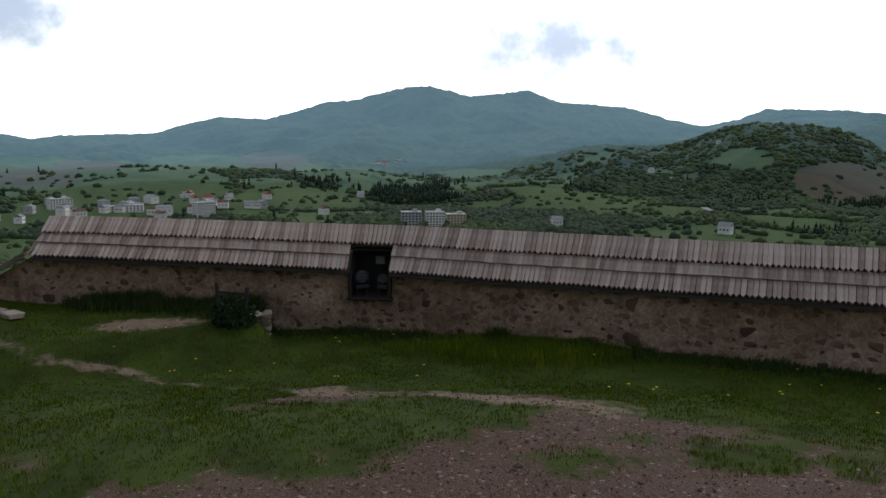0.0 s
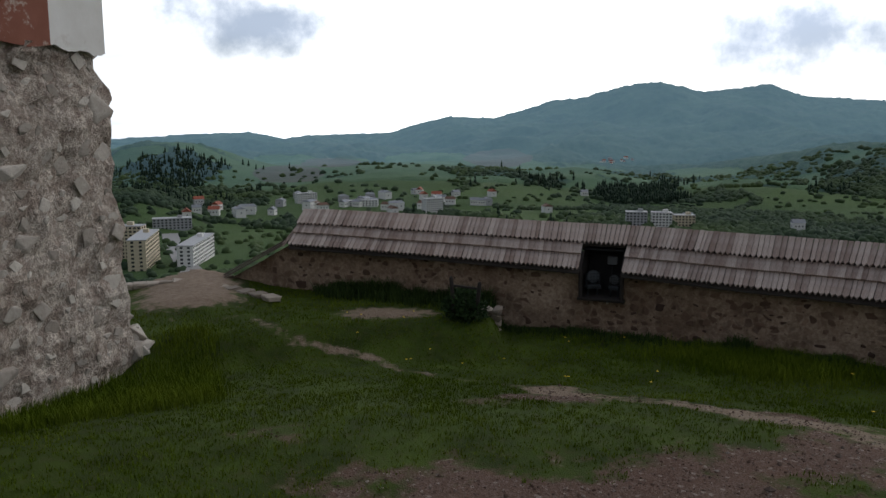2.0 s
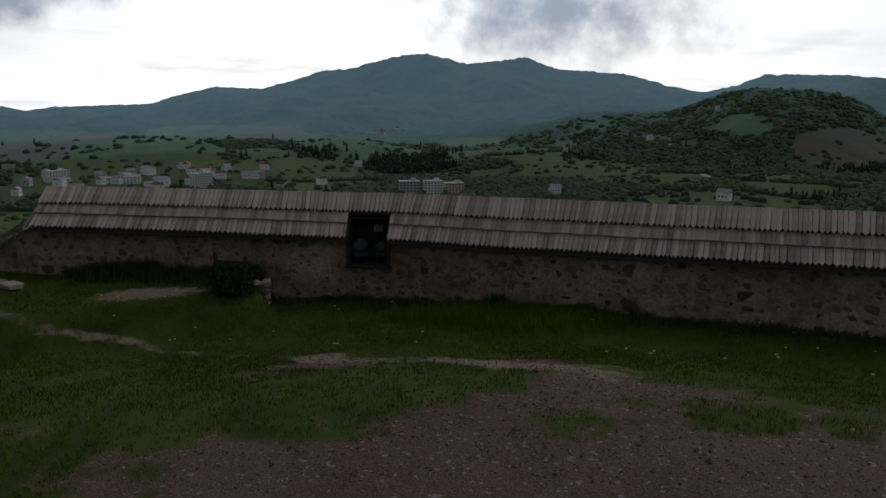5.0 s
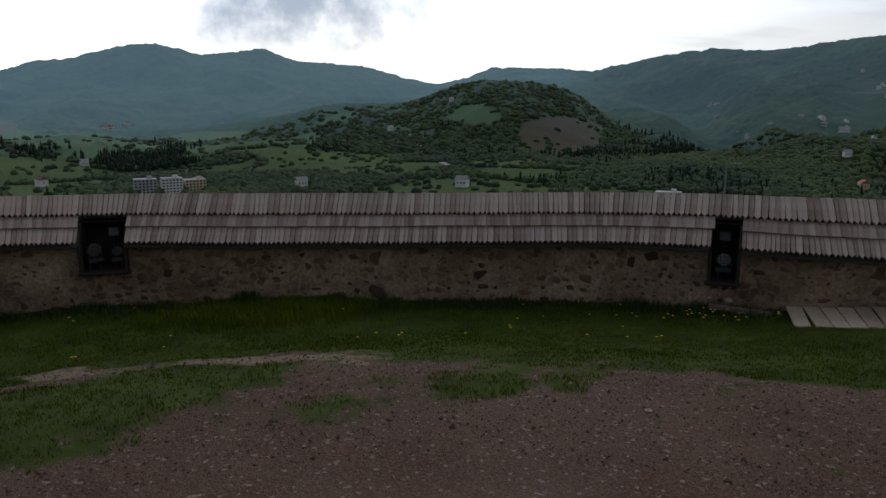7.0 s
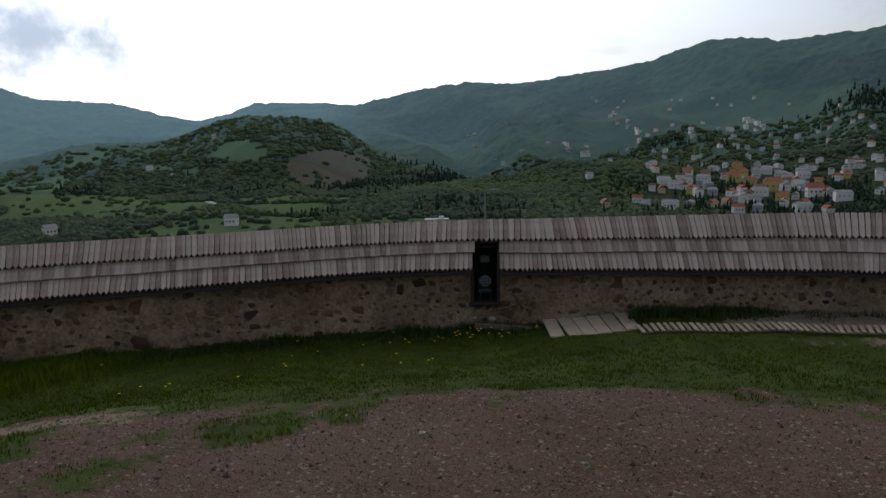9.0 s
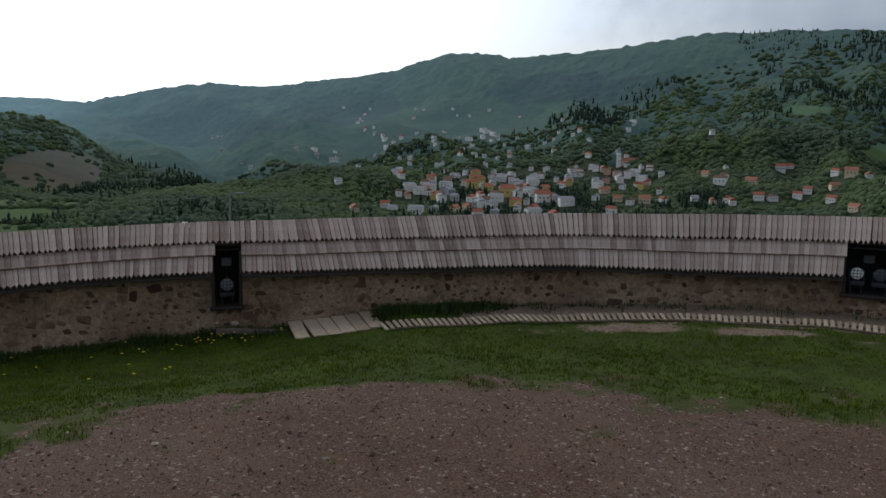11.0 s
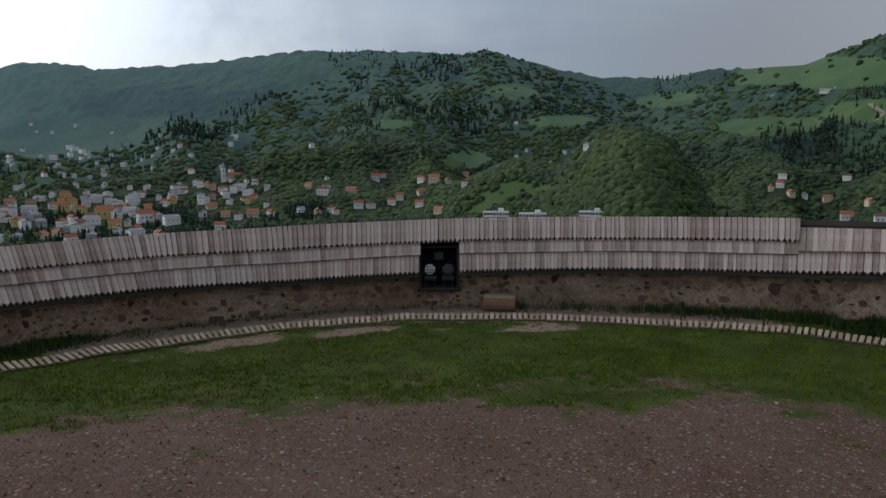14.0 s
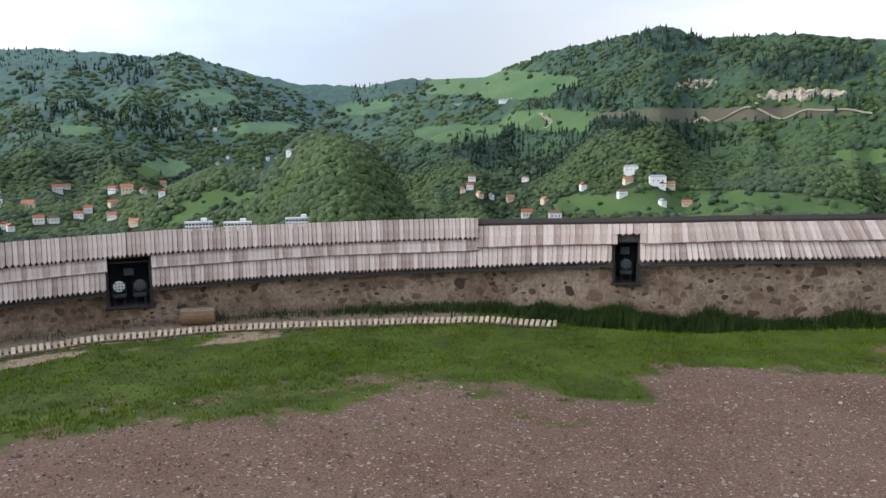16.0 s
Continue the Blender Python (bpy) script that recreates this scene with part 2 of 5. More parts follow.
def land_mat(hazy=False):
    k = Mat("hazy_far_range" if hazy else "hills_and_fields", 0.95, 0.1)
    wood, tilled = k.attr("wood"), k.attr("tilled")
    f = k.noise(0.012, 6, 0.65)
    grass = k.mix(k.span(k.noise(0.004, 4), 0.35, 0.65), (0.046, 0.084, 0.030), (0.068, 0.114, 0.036))
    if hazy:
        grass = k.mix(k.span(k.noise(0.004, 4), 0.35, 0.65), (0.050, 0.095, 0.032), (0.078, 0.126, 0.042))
    grass = k.mix(k.span(f, 0.45, 0.7, 0, 0.5), grass, (0.052, 0.080, 0.030))
    soil = k.mix(k.span(f, 0.3, 0.7), (0.090, 0.072, 0.055), (0.075, 0.080, 0.045))
    tops = k.noise(0.05, 7, 0.75)
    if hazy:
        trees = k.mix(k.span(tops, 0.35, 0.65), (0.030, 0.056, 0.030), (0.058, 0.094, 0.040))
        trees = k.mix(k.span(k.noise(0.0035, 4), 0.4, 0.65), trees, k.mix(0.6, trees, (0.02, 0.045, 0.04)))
        # bluer with distance: haze put into the base colour of the woods
        haze_tint = k.mix(k.span(k.noise(0.006, 6, 0.7), 0.35, 0.65), (0.024, 0.045, 0.033), (0.054, 0.084, 0.052))
        trees = k.mix(k.attr("haze_tint"), trees, haze_tint)
    else:
        # leaf litter and undergrowth, coloured darker for the shade between the stems
        trees = k.mix(k.span(tops, 0.35, 0.65), (0.022, 0.034, 0.018), (0.036, 0.052, 0.025))
    trees = k.mix(k.attr("stand"), trees, k.mix(k.span(tops, 0.35, 0.65), (0.018, 0.034, 0.024), (0.032, 0.054, 0.036)))
    a = k.mix(k.span(tilled, 0.3, 0.7), grass, soil)
    a = k.mix(k.span(wood, 0.42, 0.58), a, trees)
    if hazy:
        # haze put in as a faint blue glow that grows with distance
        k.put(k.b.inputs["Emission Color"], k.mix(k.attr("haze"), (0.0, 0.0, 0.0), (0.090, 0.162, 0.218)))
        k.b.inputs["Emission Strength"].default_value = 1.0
    return k.done(a, tops, 0.7, 6.0)


def leaf_mat(name, lo, hi, bump_scale=0.9, bump=0.5, drift=None, bright=None, spec=0.15):
    """Foliage or loose stuff: every piece its own shade, drifting towards a second colour in large patches."""
    k = Mat(name, 0.85, spec)
    a = k.mix(k.island(), lo, hi)
    if bright:
        a = k.mix(k.span(k.noise(drift, 3), 0.42, 0.62), a, k.mix(k.island(), tuple(c * 0.75 for c in bright), bright))
    f = k.noise(bump_scale, 4, 0.6)
    a = k.mix(k.span(f, 0.35, 0.65, 0.45, 0), a, k.mix(0.7, a, (0.4, 0.45, 0.4), "MULTIPLY"))
    return k.done(a, f if bump else None, bump, 0.6 / bump_scale)


SHINGLE, MORTAR = shingle_mat(), mortar_mat()
STONE = stone_mat("dark_rubble_stone", (0.060, 0.037, 0.028), (0.21, 0.138, 0.098))
PALE = stone_mat("pale_rubble_stone", (0.30, 0.26, 0.22), (0.62, 0.57, 0.50))
GROUND, LAND = ground_mat(), land_mat()
OLDWOOD = plain("grey_old_timber", (0.16, 0.13, 0.11), 0.85)
# boarding coloured dark to put shade into the gaps between shingles
UNDERLAY = plain("dark_gap_boarding", (0.05, 0.042, 0.038), 0.9)
DARKWOOD = plain("dark_timber", (0.035, 0.028, 0.025), 0.8)
SLATWOOD = stone_mat("pale_slat_timber", (0.26, 0.205, 0.14), (0.42, 0.35, 0.255))
# blue raised slightly in the crowns' colour to stand for haze over the slopes
BROADLEAF = leaf_mat("broadleaf_crowns", (0.028, 0.048, 0.028), (0.048, 0.076, 0.040), 0.3, 0.2, 0.0045, (0.068, 0.104, 0.036))
CONIFER = leaf_mat("conifer_crowns", (0.020, 0.038, 0.024), (0.038, 0.064, 0.040), 0.3, 0.3)
BLADE = leaf_mat("grass_blades", (0.050, 0.078, 0.004), (0.092, 0.136, 0.008), 1.3, 0.0, 0.5, (0.128, 0.168, 0.013), 0.04)


# ---- helpers for meshes ----
def part(name, bm, material, parent=None, label=""):
    me = bpy.data.meshes.new(name)
    bm.to_mesh(me)
    bm.free()
    me.materials.append(material)
    ob = new(name, me)
    ob.parent = parent
    if label:
        ob["label"] = label
    return ob


def shared(name, me, m, parent, label=""):
    ob = new(name, me)
    ob.parent, ob.matrix_basis = parent, m
    if label:
        ob["label"] = label
    return ob


def thing(name, m, label, category, group="", kind=""):
    ob = new(name)
    ob.matrix_basis = m
    return tagged(ob, label, category, group, kind)


def block(bm, size, m=Matrix(), bevel=0.0, jitter=0.0):
    r = bmesh.ops.create_cube(bm, size=1, matrix=m @ Matrix.Diagonal((*size, 1)))
    vs = r["verts"]
    if bevel:
        es = list({e for v in vs for e in v.link_edges})
        vs = bmesh.ops.bevel(bm, geom=es, offset=bevel, segments=1, affect="EDGES")["verts"]
    for v in vs:
        v.co += Vector([random.uniform(-jitter, jitter) for _ in range(3)])
    return bm


def lathe(bm, rings, n=16, m=Matrix()):
    """A turned solid along z from (radius, height) rings."""
    loops = [[bm.verts.new(m @ Vector((r * math.cos(2 * math.pi * i / n), r * math.sin(2 * math.pi * i / n), z))) for i in range(n)] for r, z in rings]
    for a, b in zip(loops, loops[1:]):
        for i in range(n):
            bm.faces.new((a[i], a[(i + 1) % n], b[(i + 1) % n], b[i]))
    bm.faces.new(loops[0][::-1]), bm.faces.new(loops[-1])
    return bm


def from_arrays(name, verts, faces, material, smooth=False):
    me = bpy.data.meshes.new(name)
    n, k = len(faces), faces.shape[1]
    me.vertices.add(len(verts)), me.loops.add(n * k), me.polygons.add(n)
    me.vertices.foreach_set("co", np.asarray(verts, np.float32).ravel())
    me.loops.foreach_set("vertex_index", faces.astype(np.int32).ravel())
    me.polygons.foreach_set("loop_start", np.arange(0, n * k, k, dtype=np.int32))
    me.polygons.foreach_set("use_smooth", np.full(n, smooth))
    me.update()
    me.validate()
    me.materials.append(material)
    return me


def lattice(ix, iy, seed):
    h = np.sin(ix * 127.1 + iy * 311.7 + seed * 74.7) * 43758.5453
    return h - np.floor(h)


def vnoise(x, y, seed=0):
    x, y = np.asarray(x, float), np.asarray(y, float)
    ix, iy = np.floor(x), np.floor(y)
    fx, fy = x - ix, y - iy
    fx, fy = fx * fx * (3 - 2 * fx), fy * fy * (3 - 2 * fy)
    a, b = lattice(ix, iy, seed), lattice(ix + 1, iy, seed)
    c, d = lattice(ix, iy + 1, seed), lattice(ix + 1, iy + 1, seed)
    return (a + (b - a) * fx) * (1 - fy) + (c + (d - c) * fx) * fy


def fbm(x, y, octaves=4, seed=0):
    total, amp, norm = 0, 1.0, 0
    for o in range(octaves):
        total = total + amp * vnoise(np.asarray(x) * 2 ** o, np.asarray(y) * 2 ** o, seed + o)
        norm, amp = norm + amp, amp * 0.5
    return total / norm


def smooth(lo, hi, x):
    t = np.clip((np.asarray(x, float) - lo) / (hi - lo), 0, 1)
    return t * t * (3 - 2 * t)


def curve_of(pairs):
    a = np.array(pairs, float)
    return lambda q: np.interp(q, a[:, 0], a[:, 1])


# ---- the lie of the land ----
# Bearings in degrees clockwise from straight ahead at the start; heights over the foot of the wall.
EYE = 3.5
wall_dist = curve_of([(-60, 16), (-40, 15.2), (-34, 16.28), (-27, 15.15), (-20, 14.37), (-12, 13.8), (-4, 13.5), (3, 13.05), (9, 12.85), (15, 12.6), (22.1, 12.5), (30.5, 12.6), (37.8, 12.55), (43.1, 12.6), (51.6, 13.1), (63, 13.9), (72.6, 14.2), (81.2, 14.3), (93.3, 14.5), (107.4, 14.8), (116.3, 14.9), (121.3, 15), (128.9, 15.6), (132.7, 16.2), (142.4, 18)])
wall_foot = curve_of([(-34, 0.05), (-13.5, 0.02), (-11.5, 0), (5, 0), (25.2, 0.03), (35.7, 0.08), (43.1, 0.18), (51.6, 0.3), (63, 0.3), (81.2, 0.46), (107.4, 0.5), (121.3, 0.42), (132.7, 0.5)])
eave_height = curve_of([(-27, 1.25), (-19, 1.18), (-7, 1.06), (5, 1), (13, 1.01), (20, 1.04), (29.4, 1.08), (37.8, 1.11), (54.7, 1.02), (71.5, 1), (82.2, 1.1), (93.3, 1.19), (107.4, 1.27), (116.3, 1.39), (124.2, 1.485), (132.7, 1.53)])
ridge_height = curve_of([(-25, 1.82), (-15.5, 1.77), (-7.6, 1.73), (1, 1.715), (8.6, 1.706), (16, 1.717), (23.1, 1.74), (30.5, 1.764), (37.8, 1.805), (54.7, 1.81), (69.4, 1.862), (85.3, 2), (97.4, 2.05), (107.4, 2.09), (116.3, 2.13), (124.2, 2.19), (132.7, 2.215)])
skyline = curve_of([(-75, 0.2), (-50, -0.5), (-38.4, -0.97), (-33.4, -0.67), (-29.7, -0.56), (-27.4, -1.0), (-25.6, -0.77), (-19.9, -0.62), (-17.1, 0.21), (-15.5, 0.52), (-12.7, 0.36), (-8.4, 1.61), (-6, 1.9), (-3.4, 2.61), (-1.1, 2.85), (1.6, 2.1), (5.8, 2.55), (7.9, 1.8), (12.5, 1.4), (15.6, 0.57), (17.6, 0.18), (19.9, 0.64), (21.5, 1.33), (26.6, 1.24), (28.3, 1.01), (33.4, 2.1), (36.2, 2.43), (40.1, 2.29), (46, 3.05), (48.2, 3.35), (52.4, 4.73), (54.7, 4.84), (57.1, 4.4), (62.2, 4.89), (70.1, 6.0), (77.7, 6.0), (81.4, 5.7), (83, 6.1), (86.1, 5.2), (91.4, 4.04), (95.7, 3.98), (98.4, 4.44), (104, 4.63), (108.3, 6.17), (116.3, 7.6), (118.8, 6.7), (124.7, 6.74), (129, 6.1)])
range_dist = curve_of([(-75, 4500), (-10, 4500), (0, 4300), (18, 4600), (30, 4100), (36, 3600), (46, 3100), (55, 2900), (66, 2700), (83, 2500), (95, 2600), (104, 2200), (116, 1800), (130, 1700), (160, 1900)])
slope_foot = curve_of([(-75, 2300), (-10, 2200), (10, 2000), (25, 1500), (40, 1100), (60, 1000), (80, 850), (100, 800), (120, 600), (160, 600)])
valley = curve_of([(15.5, 0.3), (18, -1.6), (24, -7), (40, -18), (100, -45), (250, -80), (500, -100), (900, -110), (5000, -112)])
# bearing, distance, half-width across (degrees), half-depth, height
HILLS = [
    (23.5, 1850, 6.0, 420, 112), (14, 1950, 6, 350, 54), (6, 2100, 5, 300, 24), (-35, 2150, 5, 300, 70), (-22, 1900, 7, 300, 18),
    (93.8, 900, 5.0, 230, 118), (87.5, 1080, 5.5, 260, 44), (121, 740, 9, 150, 46), (-38, 1150, 4, 230, 28), (4, 1500, 5, 200, 20),
    (84, 1250, 6, 250, 38), (113, 1250, 6, 200, 34), (45, 1400, 5, 250, 30), (-6, 1750, 4, 180, 15),
]


def land(az, r):
    az, r = np.asarray(az, float), np.asarray(r, float)
    x, y = r * np.sin(np.radians(az)), r * np.cos(np.radians(az))
    inner = 0.75 + (wall_foot(az) - 0.75) * smooth(6.5, 11.6, r) + 1.12 * smooth(5.0, 1.9, r)
    inner = inner + 0.10 * (fbm(x * 0.45, y * 0.45, 3, 3) - 0.5) + 0.03 * (fbm(x * 2.5, y * 2.5, 2, 5) - 0.5)
    # shallow drain along the foot of the far stretch of wall
    inner = inner - 0.22 * smooth(108, 117, az) * np.exp(-((wall_dist(az) - 0.5 - r) / 0.45) ** 2)
    # raised shelf left of the stone pier, and a low earth bank by the ruin
    inner = inner + 0.36 * smooth(-12.2, -13.4, az) * smooth(11.5, 12.6, r)
    inner = inner + 0.22 * np.exp(-((az + 34) / 4.5) ** 2) * smooth(12.6, 14.2, r)
    rs, foot = range_dist(az), slope_foot(az)
    v = valley(r)
    s = np.clip((r - foot) / (rs - foot), 0, 1)
    blur = sum(skyline(az + q) for q in (-8, -5, -2.5, 0, 2.5, 5, 8)) / 7
    top = EYE + rs * np.tan(np.radians(blur + (skyline(az) - blur) * smooth(0.55, 0.95, s)))
    rough = (fbm(x / 420, y / 420, 5, 11) - 0.5) * smooth(300, 1400, r) * 60 * (1 - smooth(0.7, 1.0, s))
    gully = -np.abs(fbm(x / 700, y / 700, 4, 31) - 0.5) * 260 * smooth(0.05, 0.35, s) * (1 - smooth(0.75, 1.0, s))
    # spurs that run down towards the valley
    gully = gully - np.abs(fbm(az / 7.0 + r / 2600, r / 1500, 3, 37) - 0.5) * 230 * smooth(0.05, 0.4, s) * (1 - smooth(0.7, 0.97, s)) * smooth(20, 40, az)
    far = v + (top - v) * s ** 1.7 + rough + gully - np.maximum(r - rs, 0) * 0.25
    for a, d, wa, wd, h in HILLS:
        far = far + h * np.exp(-(((az - a) / wa) ** 2 + ((r - d) / wd) ** 2) ** 1.5)
    return np.where(r < wall_dist(az) + 0.3, inner, np.where(r < 200, np.minimum(far, 0.3), far))


def xy(az, r):
    return r * np.sin(np.radians(az)), r * np.cos(np.radians(az))


def polar(x, y):
    return np.degrees(np.arctan2(x, y)), np.hypot(x, y)


def ground_z(x, y):
    a, r = polar(x, y)
    return float(land(a, r))


gravel_edge = curve_of([(-60, 4.5), (-22, 5.2), (-17, 6.6), (-8, 7.0), (4, 7.2), (16.5, 7.5), (28, 7.3), (37.5, 7.6), (48, 7.7), (61, 8.0), (73, 8.45), (84, 8.7), (94, 9.3), (107, 9.35), (116.5, 9.8), (123.1, 11.0), (129.1, 12.4), (135, 13.4)])
trail_line = curve_of([(-40, 13.6), (-32.4, 13.1), (-28.9, 12.5), (-22.5, 11.5), (-16.6, 10.85), (-10.8, 9.95), (-6.3, 9.35), (0, 8.85), (6, 8.5), (12, 8.35), (20, 8.1)])


def gravel_at(az, r):
    x, y = xy(az, r)
    n = fbm(x * 0.8, y * 0.8, 5, 41) - 0.5
    return np.clip(0.5 + (gravel_edge(az) - r) * np.interp(az, [25, 45], [0.28, 0.40]) + n * np.interp(az, [25, 45], [2.6, 1.9]), 0, 1)


def trail_at(az, r):
    x, y = xy(az, r)
    n = fbm(x * 0.9, y * 0.9, 3, 51) - 0.5
    band = np.exp(-((r - trail_line(az) + n * 1.0) / np.interp(az, [-16, -8, 4], [0.24, 0.42, 0.5])) ** 2) * smooth(20, 9, az) * (0.25 + 1.1 * fbm(x * 0.9, y * 0.9, 4, 57)) * np.interp(az, [-34, -28, -20, -14, -8], [0.5, 0.75, 0.7, 0.7, 1.0])
    shelf = np.exp(-((az + 21) / 4.0) ** 2 - ((r - 13.1) / 0.5) ** 2)
    bank = np.exp(-((az + 34.5) / 4.0) ** 2) * smooth(13.0, 14.0, r)
    strip = smooth(52, 60, az) * smooth(110, 103, az) * smooth(1.5, 1.0, wall_dist(az) - r) * 1.1
    worn = np.exp(-((wall_dist(az) - 1.75 - r + n * 0.8) / 0.34) ** 2) * smooth(56, 64, az) * smooth(100, 90, az) * (1.7 * fbm(x * 1.1, y * 1.1, 3, 59) - 0.2)
    return np.clip(np.maximum(np.maximum(np.maximum(band, shelf), np.maximum(bank, strip)), worn), 0, 1)


# bearing, height angle from the yard, half-widths of both
MEADOWS = [
    (-19.5, -4.1, 4.0, 1.0), (-17.3, -2.6, 3.5, 0.6), (-35.5, -6.3, 2.4, 0.9), (-28, -3.2, 3.2, 0.9), (-8, -3.4, 2.5, 0.4), (10.8, -5.4, 3.2, 0.7), (-4.1, -4.4, 3.4, 0.4), (20.6, -2.0, 1.6, 0.6),
    (2, -3.3, 2.6, 0.35), (105.1, 4.1, 4.8, 1.0), (101.6, 0.8, 3.6, 0.6), (109, 1.5, 3.6, 0.8), (118.5, -4.2, 8.5, 0.9), (81.8, -1.5, 1.5, 0.6), (88.4, 1.2, 2.4, 0.4), (85.0, 3.3, 1.6, 0.5),
    (129, -1.0, 3.0, 0.5), (76.5, 1.0, 1.6, 0.4), (95.5, 2.6, 1.8, 0.5),
]
GARDENS = [(54, -1.3, 10.5, 2.6), (88, 0, 5, 2)]  # hillsides with scattered houses
FIELDS = [(-12.2, -2.4, 2.2, 0.6), (-27, -3.5, 2.4, 0.6), (26.5, -3.3, 2.9, 1.3), (119.5, 1.8, 7.6, 0.5), (-24, -2.7, 2.0, 0.3)]
STANDS = [
    (-34.8, -2.9, 3.4, 1.3), (36, -0.3, 5.0, 1.6), (44.3, 0.9, 4.0, 1.2), (62.7, 2.3, 7.0, 1.0), (80.0, 4.4, 1.6, 0.6), (74.4, 3.4, 0.7, 0.35), (60.9, -5.4, 2.0, 0.7), (116.9, 6.7, 2.4, 0.8),
    (113.6, 1.1, 2.0, 0.5), (103.6, -0.8, 1.8, 0.5), (98.0, 4.0, 1.5, 0.35), (126, 4.6, 4.0, 0.8), (70.5, -5.3, 1.5, 0.5), (-2, -4.9, 3.0, 0.5), (110.5, 3.2, 1.6, 0.5),
]


def spread(places, az, r, wobble=0.9):
    """How far each spot lies within one of a list of patches on the land: 1 inside, 0 outside, with an uneven edge."""
    x, y = xy(az, r)
    el = np.degrees(np.arctan2(land(az, r) - EYE, r))
    n = (fbm(x / 130, y / 130, 4, 83) - 0.5) * wobble
    best = np.zeros_like(el)
    for a, e, ha, he in places:
        best = np.maximum(best, smooth(1.18, 0.92, np.sqrt(((az - a) / ha) ** 2 + ((el - e) / he) ** 2) + n))
    return best


def stand_at(az, r):
    return spread(STANDS, np.asarray(az, float), np.asarray(r, float), 1.4)


def tilled_at(az, r):
    return spread(FIELDS, np.asarray(az, float), np.asarray(r, float), 0.5)


def wood_at(az, r):
    az, r = np.asarray(az, float), np.asarray(r, float)
    x, y = xy(az, r)
    n = fbm(x / 330, y / 330, 4, 71)
    bias = np.interp(az, [-75, -30, -12, 0, 14, 30, 45, 70, 90, 105, 120, 160], [0.46, 0.42, 0.42, 0.58, 0.58, 0.60, 0.62, 0.64, 0.62, 0.60, 0.58, 0.5])
    s = (r - slope_foot(az)) / (range_dist(az) - slope_foot(az))
    bias = bias + 0.25 * smooth(0.05, 0.3, s) + 0.5 * smooth(0.12, 0.35, s) * smooth(75, 55, az)
    w = np.clip(0.5 + (bias - n) * 4.0, 0, 1)
    # hedges between the fields
    hedge = smooth(0.022, 0.010, np.abs(fbm(x / 260, y / 260, 2, 77) - 0.5)) * smooth(45, 30, az)
    clear = np.maximum(spread(MEADOWS, az, r), tilled_at(az, r))
    w = np.maximum(w * (1 - clear), hedge * (1 - 0.6 * clear))
    return np.maximum(w, stand_at(az, r))


backdrop_from = curve_of([(-60, 1550), (10, 1450), (30, 1400), (45, 1500), (60, 1650), (84, 1700), (105, 1500), (136, 1200)])


def build_ground():
    az = np.concatenate([np.arange(-72, 150, 0.4), np.arange(150, 288, 6.0)])
    rad = np.concatenate([[0.002, 0.5, 1, 1.5, 2, 2.5, 3, 3.5, 4], np.arange(4.5, 17.6, 0.15), 17.6 * 1.034 ** np.arange(1, 170)])
    rad = rad[rad < 4950]
    A, R = np.meshgrid(az, rad)
    X, Y = xy(A, R)
    A2 = np.where(A > 180, A - 360, A)
    A2 = np.where((A > 150) & (A <= 220), 150, A2)
    A2 = np.clip(np.where(A2 < -75, -75, A2), -75, 150)
    Z = land(A2, R)
    Z = Z - 40 * smooth(1.02, 1.08, R / backdrop_from(A2)) * ((A2 > -60) & (A2 < 135))
    v = np.stack([X.ravel(), Y.ravel(), Z.ravel()], 1)
    n, k = len(az), len(rad)
    i, j = np.meshgrid(np.arange(k - 1), np.arange(n), indexing="ij")
    q = np.stack([i * n + j, i * n + (j + 1) % n, (i + 1) * n + (j + 1) % n, (i + 1) * n + j], -1).reshape(-1, 4)[:, ::-1]
    me = from_arrays("ground", v, q, GROUND, True)
    me.materials.append(LAND)
    inside = (R < wall_dist(A2) + 0.3)[:-1].ravel()
    me.polygons.foreach_set("material_index", np.where(inside, 0, 1).astype(np.int32))
    for name, fn in (("gravel", gravel_at), ("trail", trail_at), ("wood", wood_at), ("tilled", tilled_at), ("stand", stand_at)):
        at = me.attributes.new(name, "FLOAT", "POINT")
        at.data.foreach_set("value", np.asarray(fn(A2, R), np.float32).ravel())
    ob = tagged(new("ground", me), "grassy castle yard with bare gravel, falling to a wooded valley", "ground", kind="structure")
    return ob


build_ground()


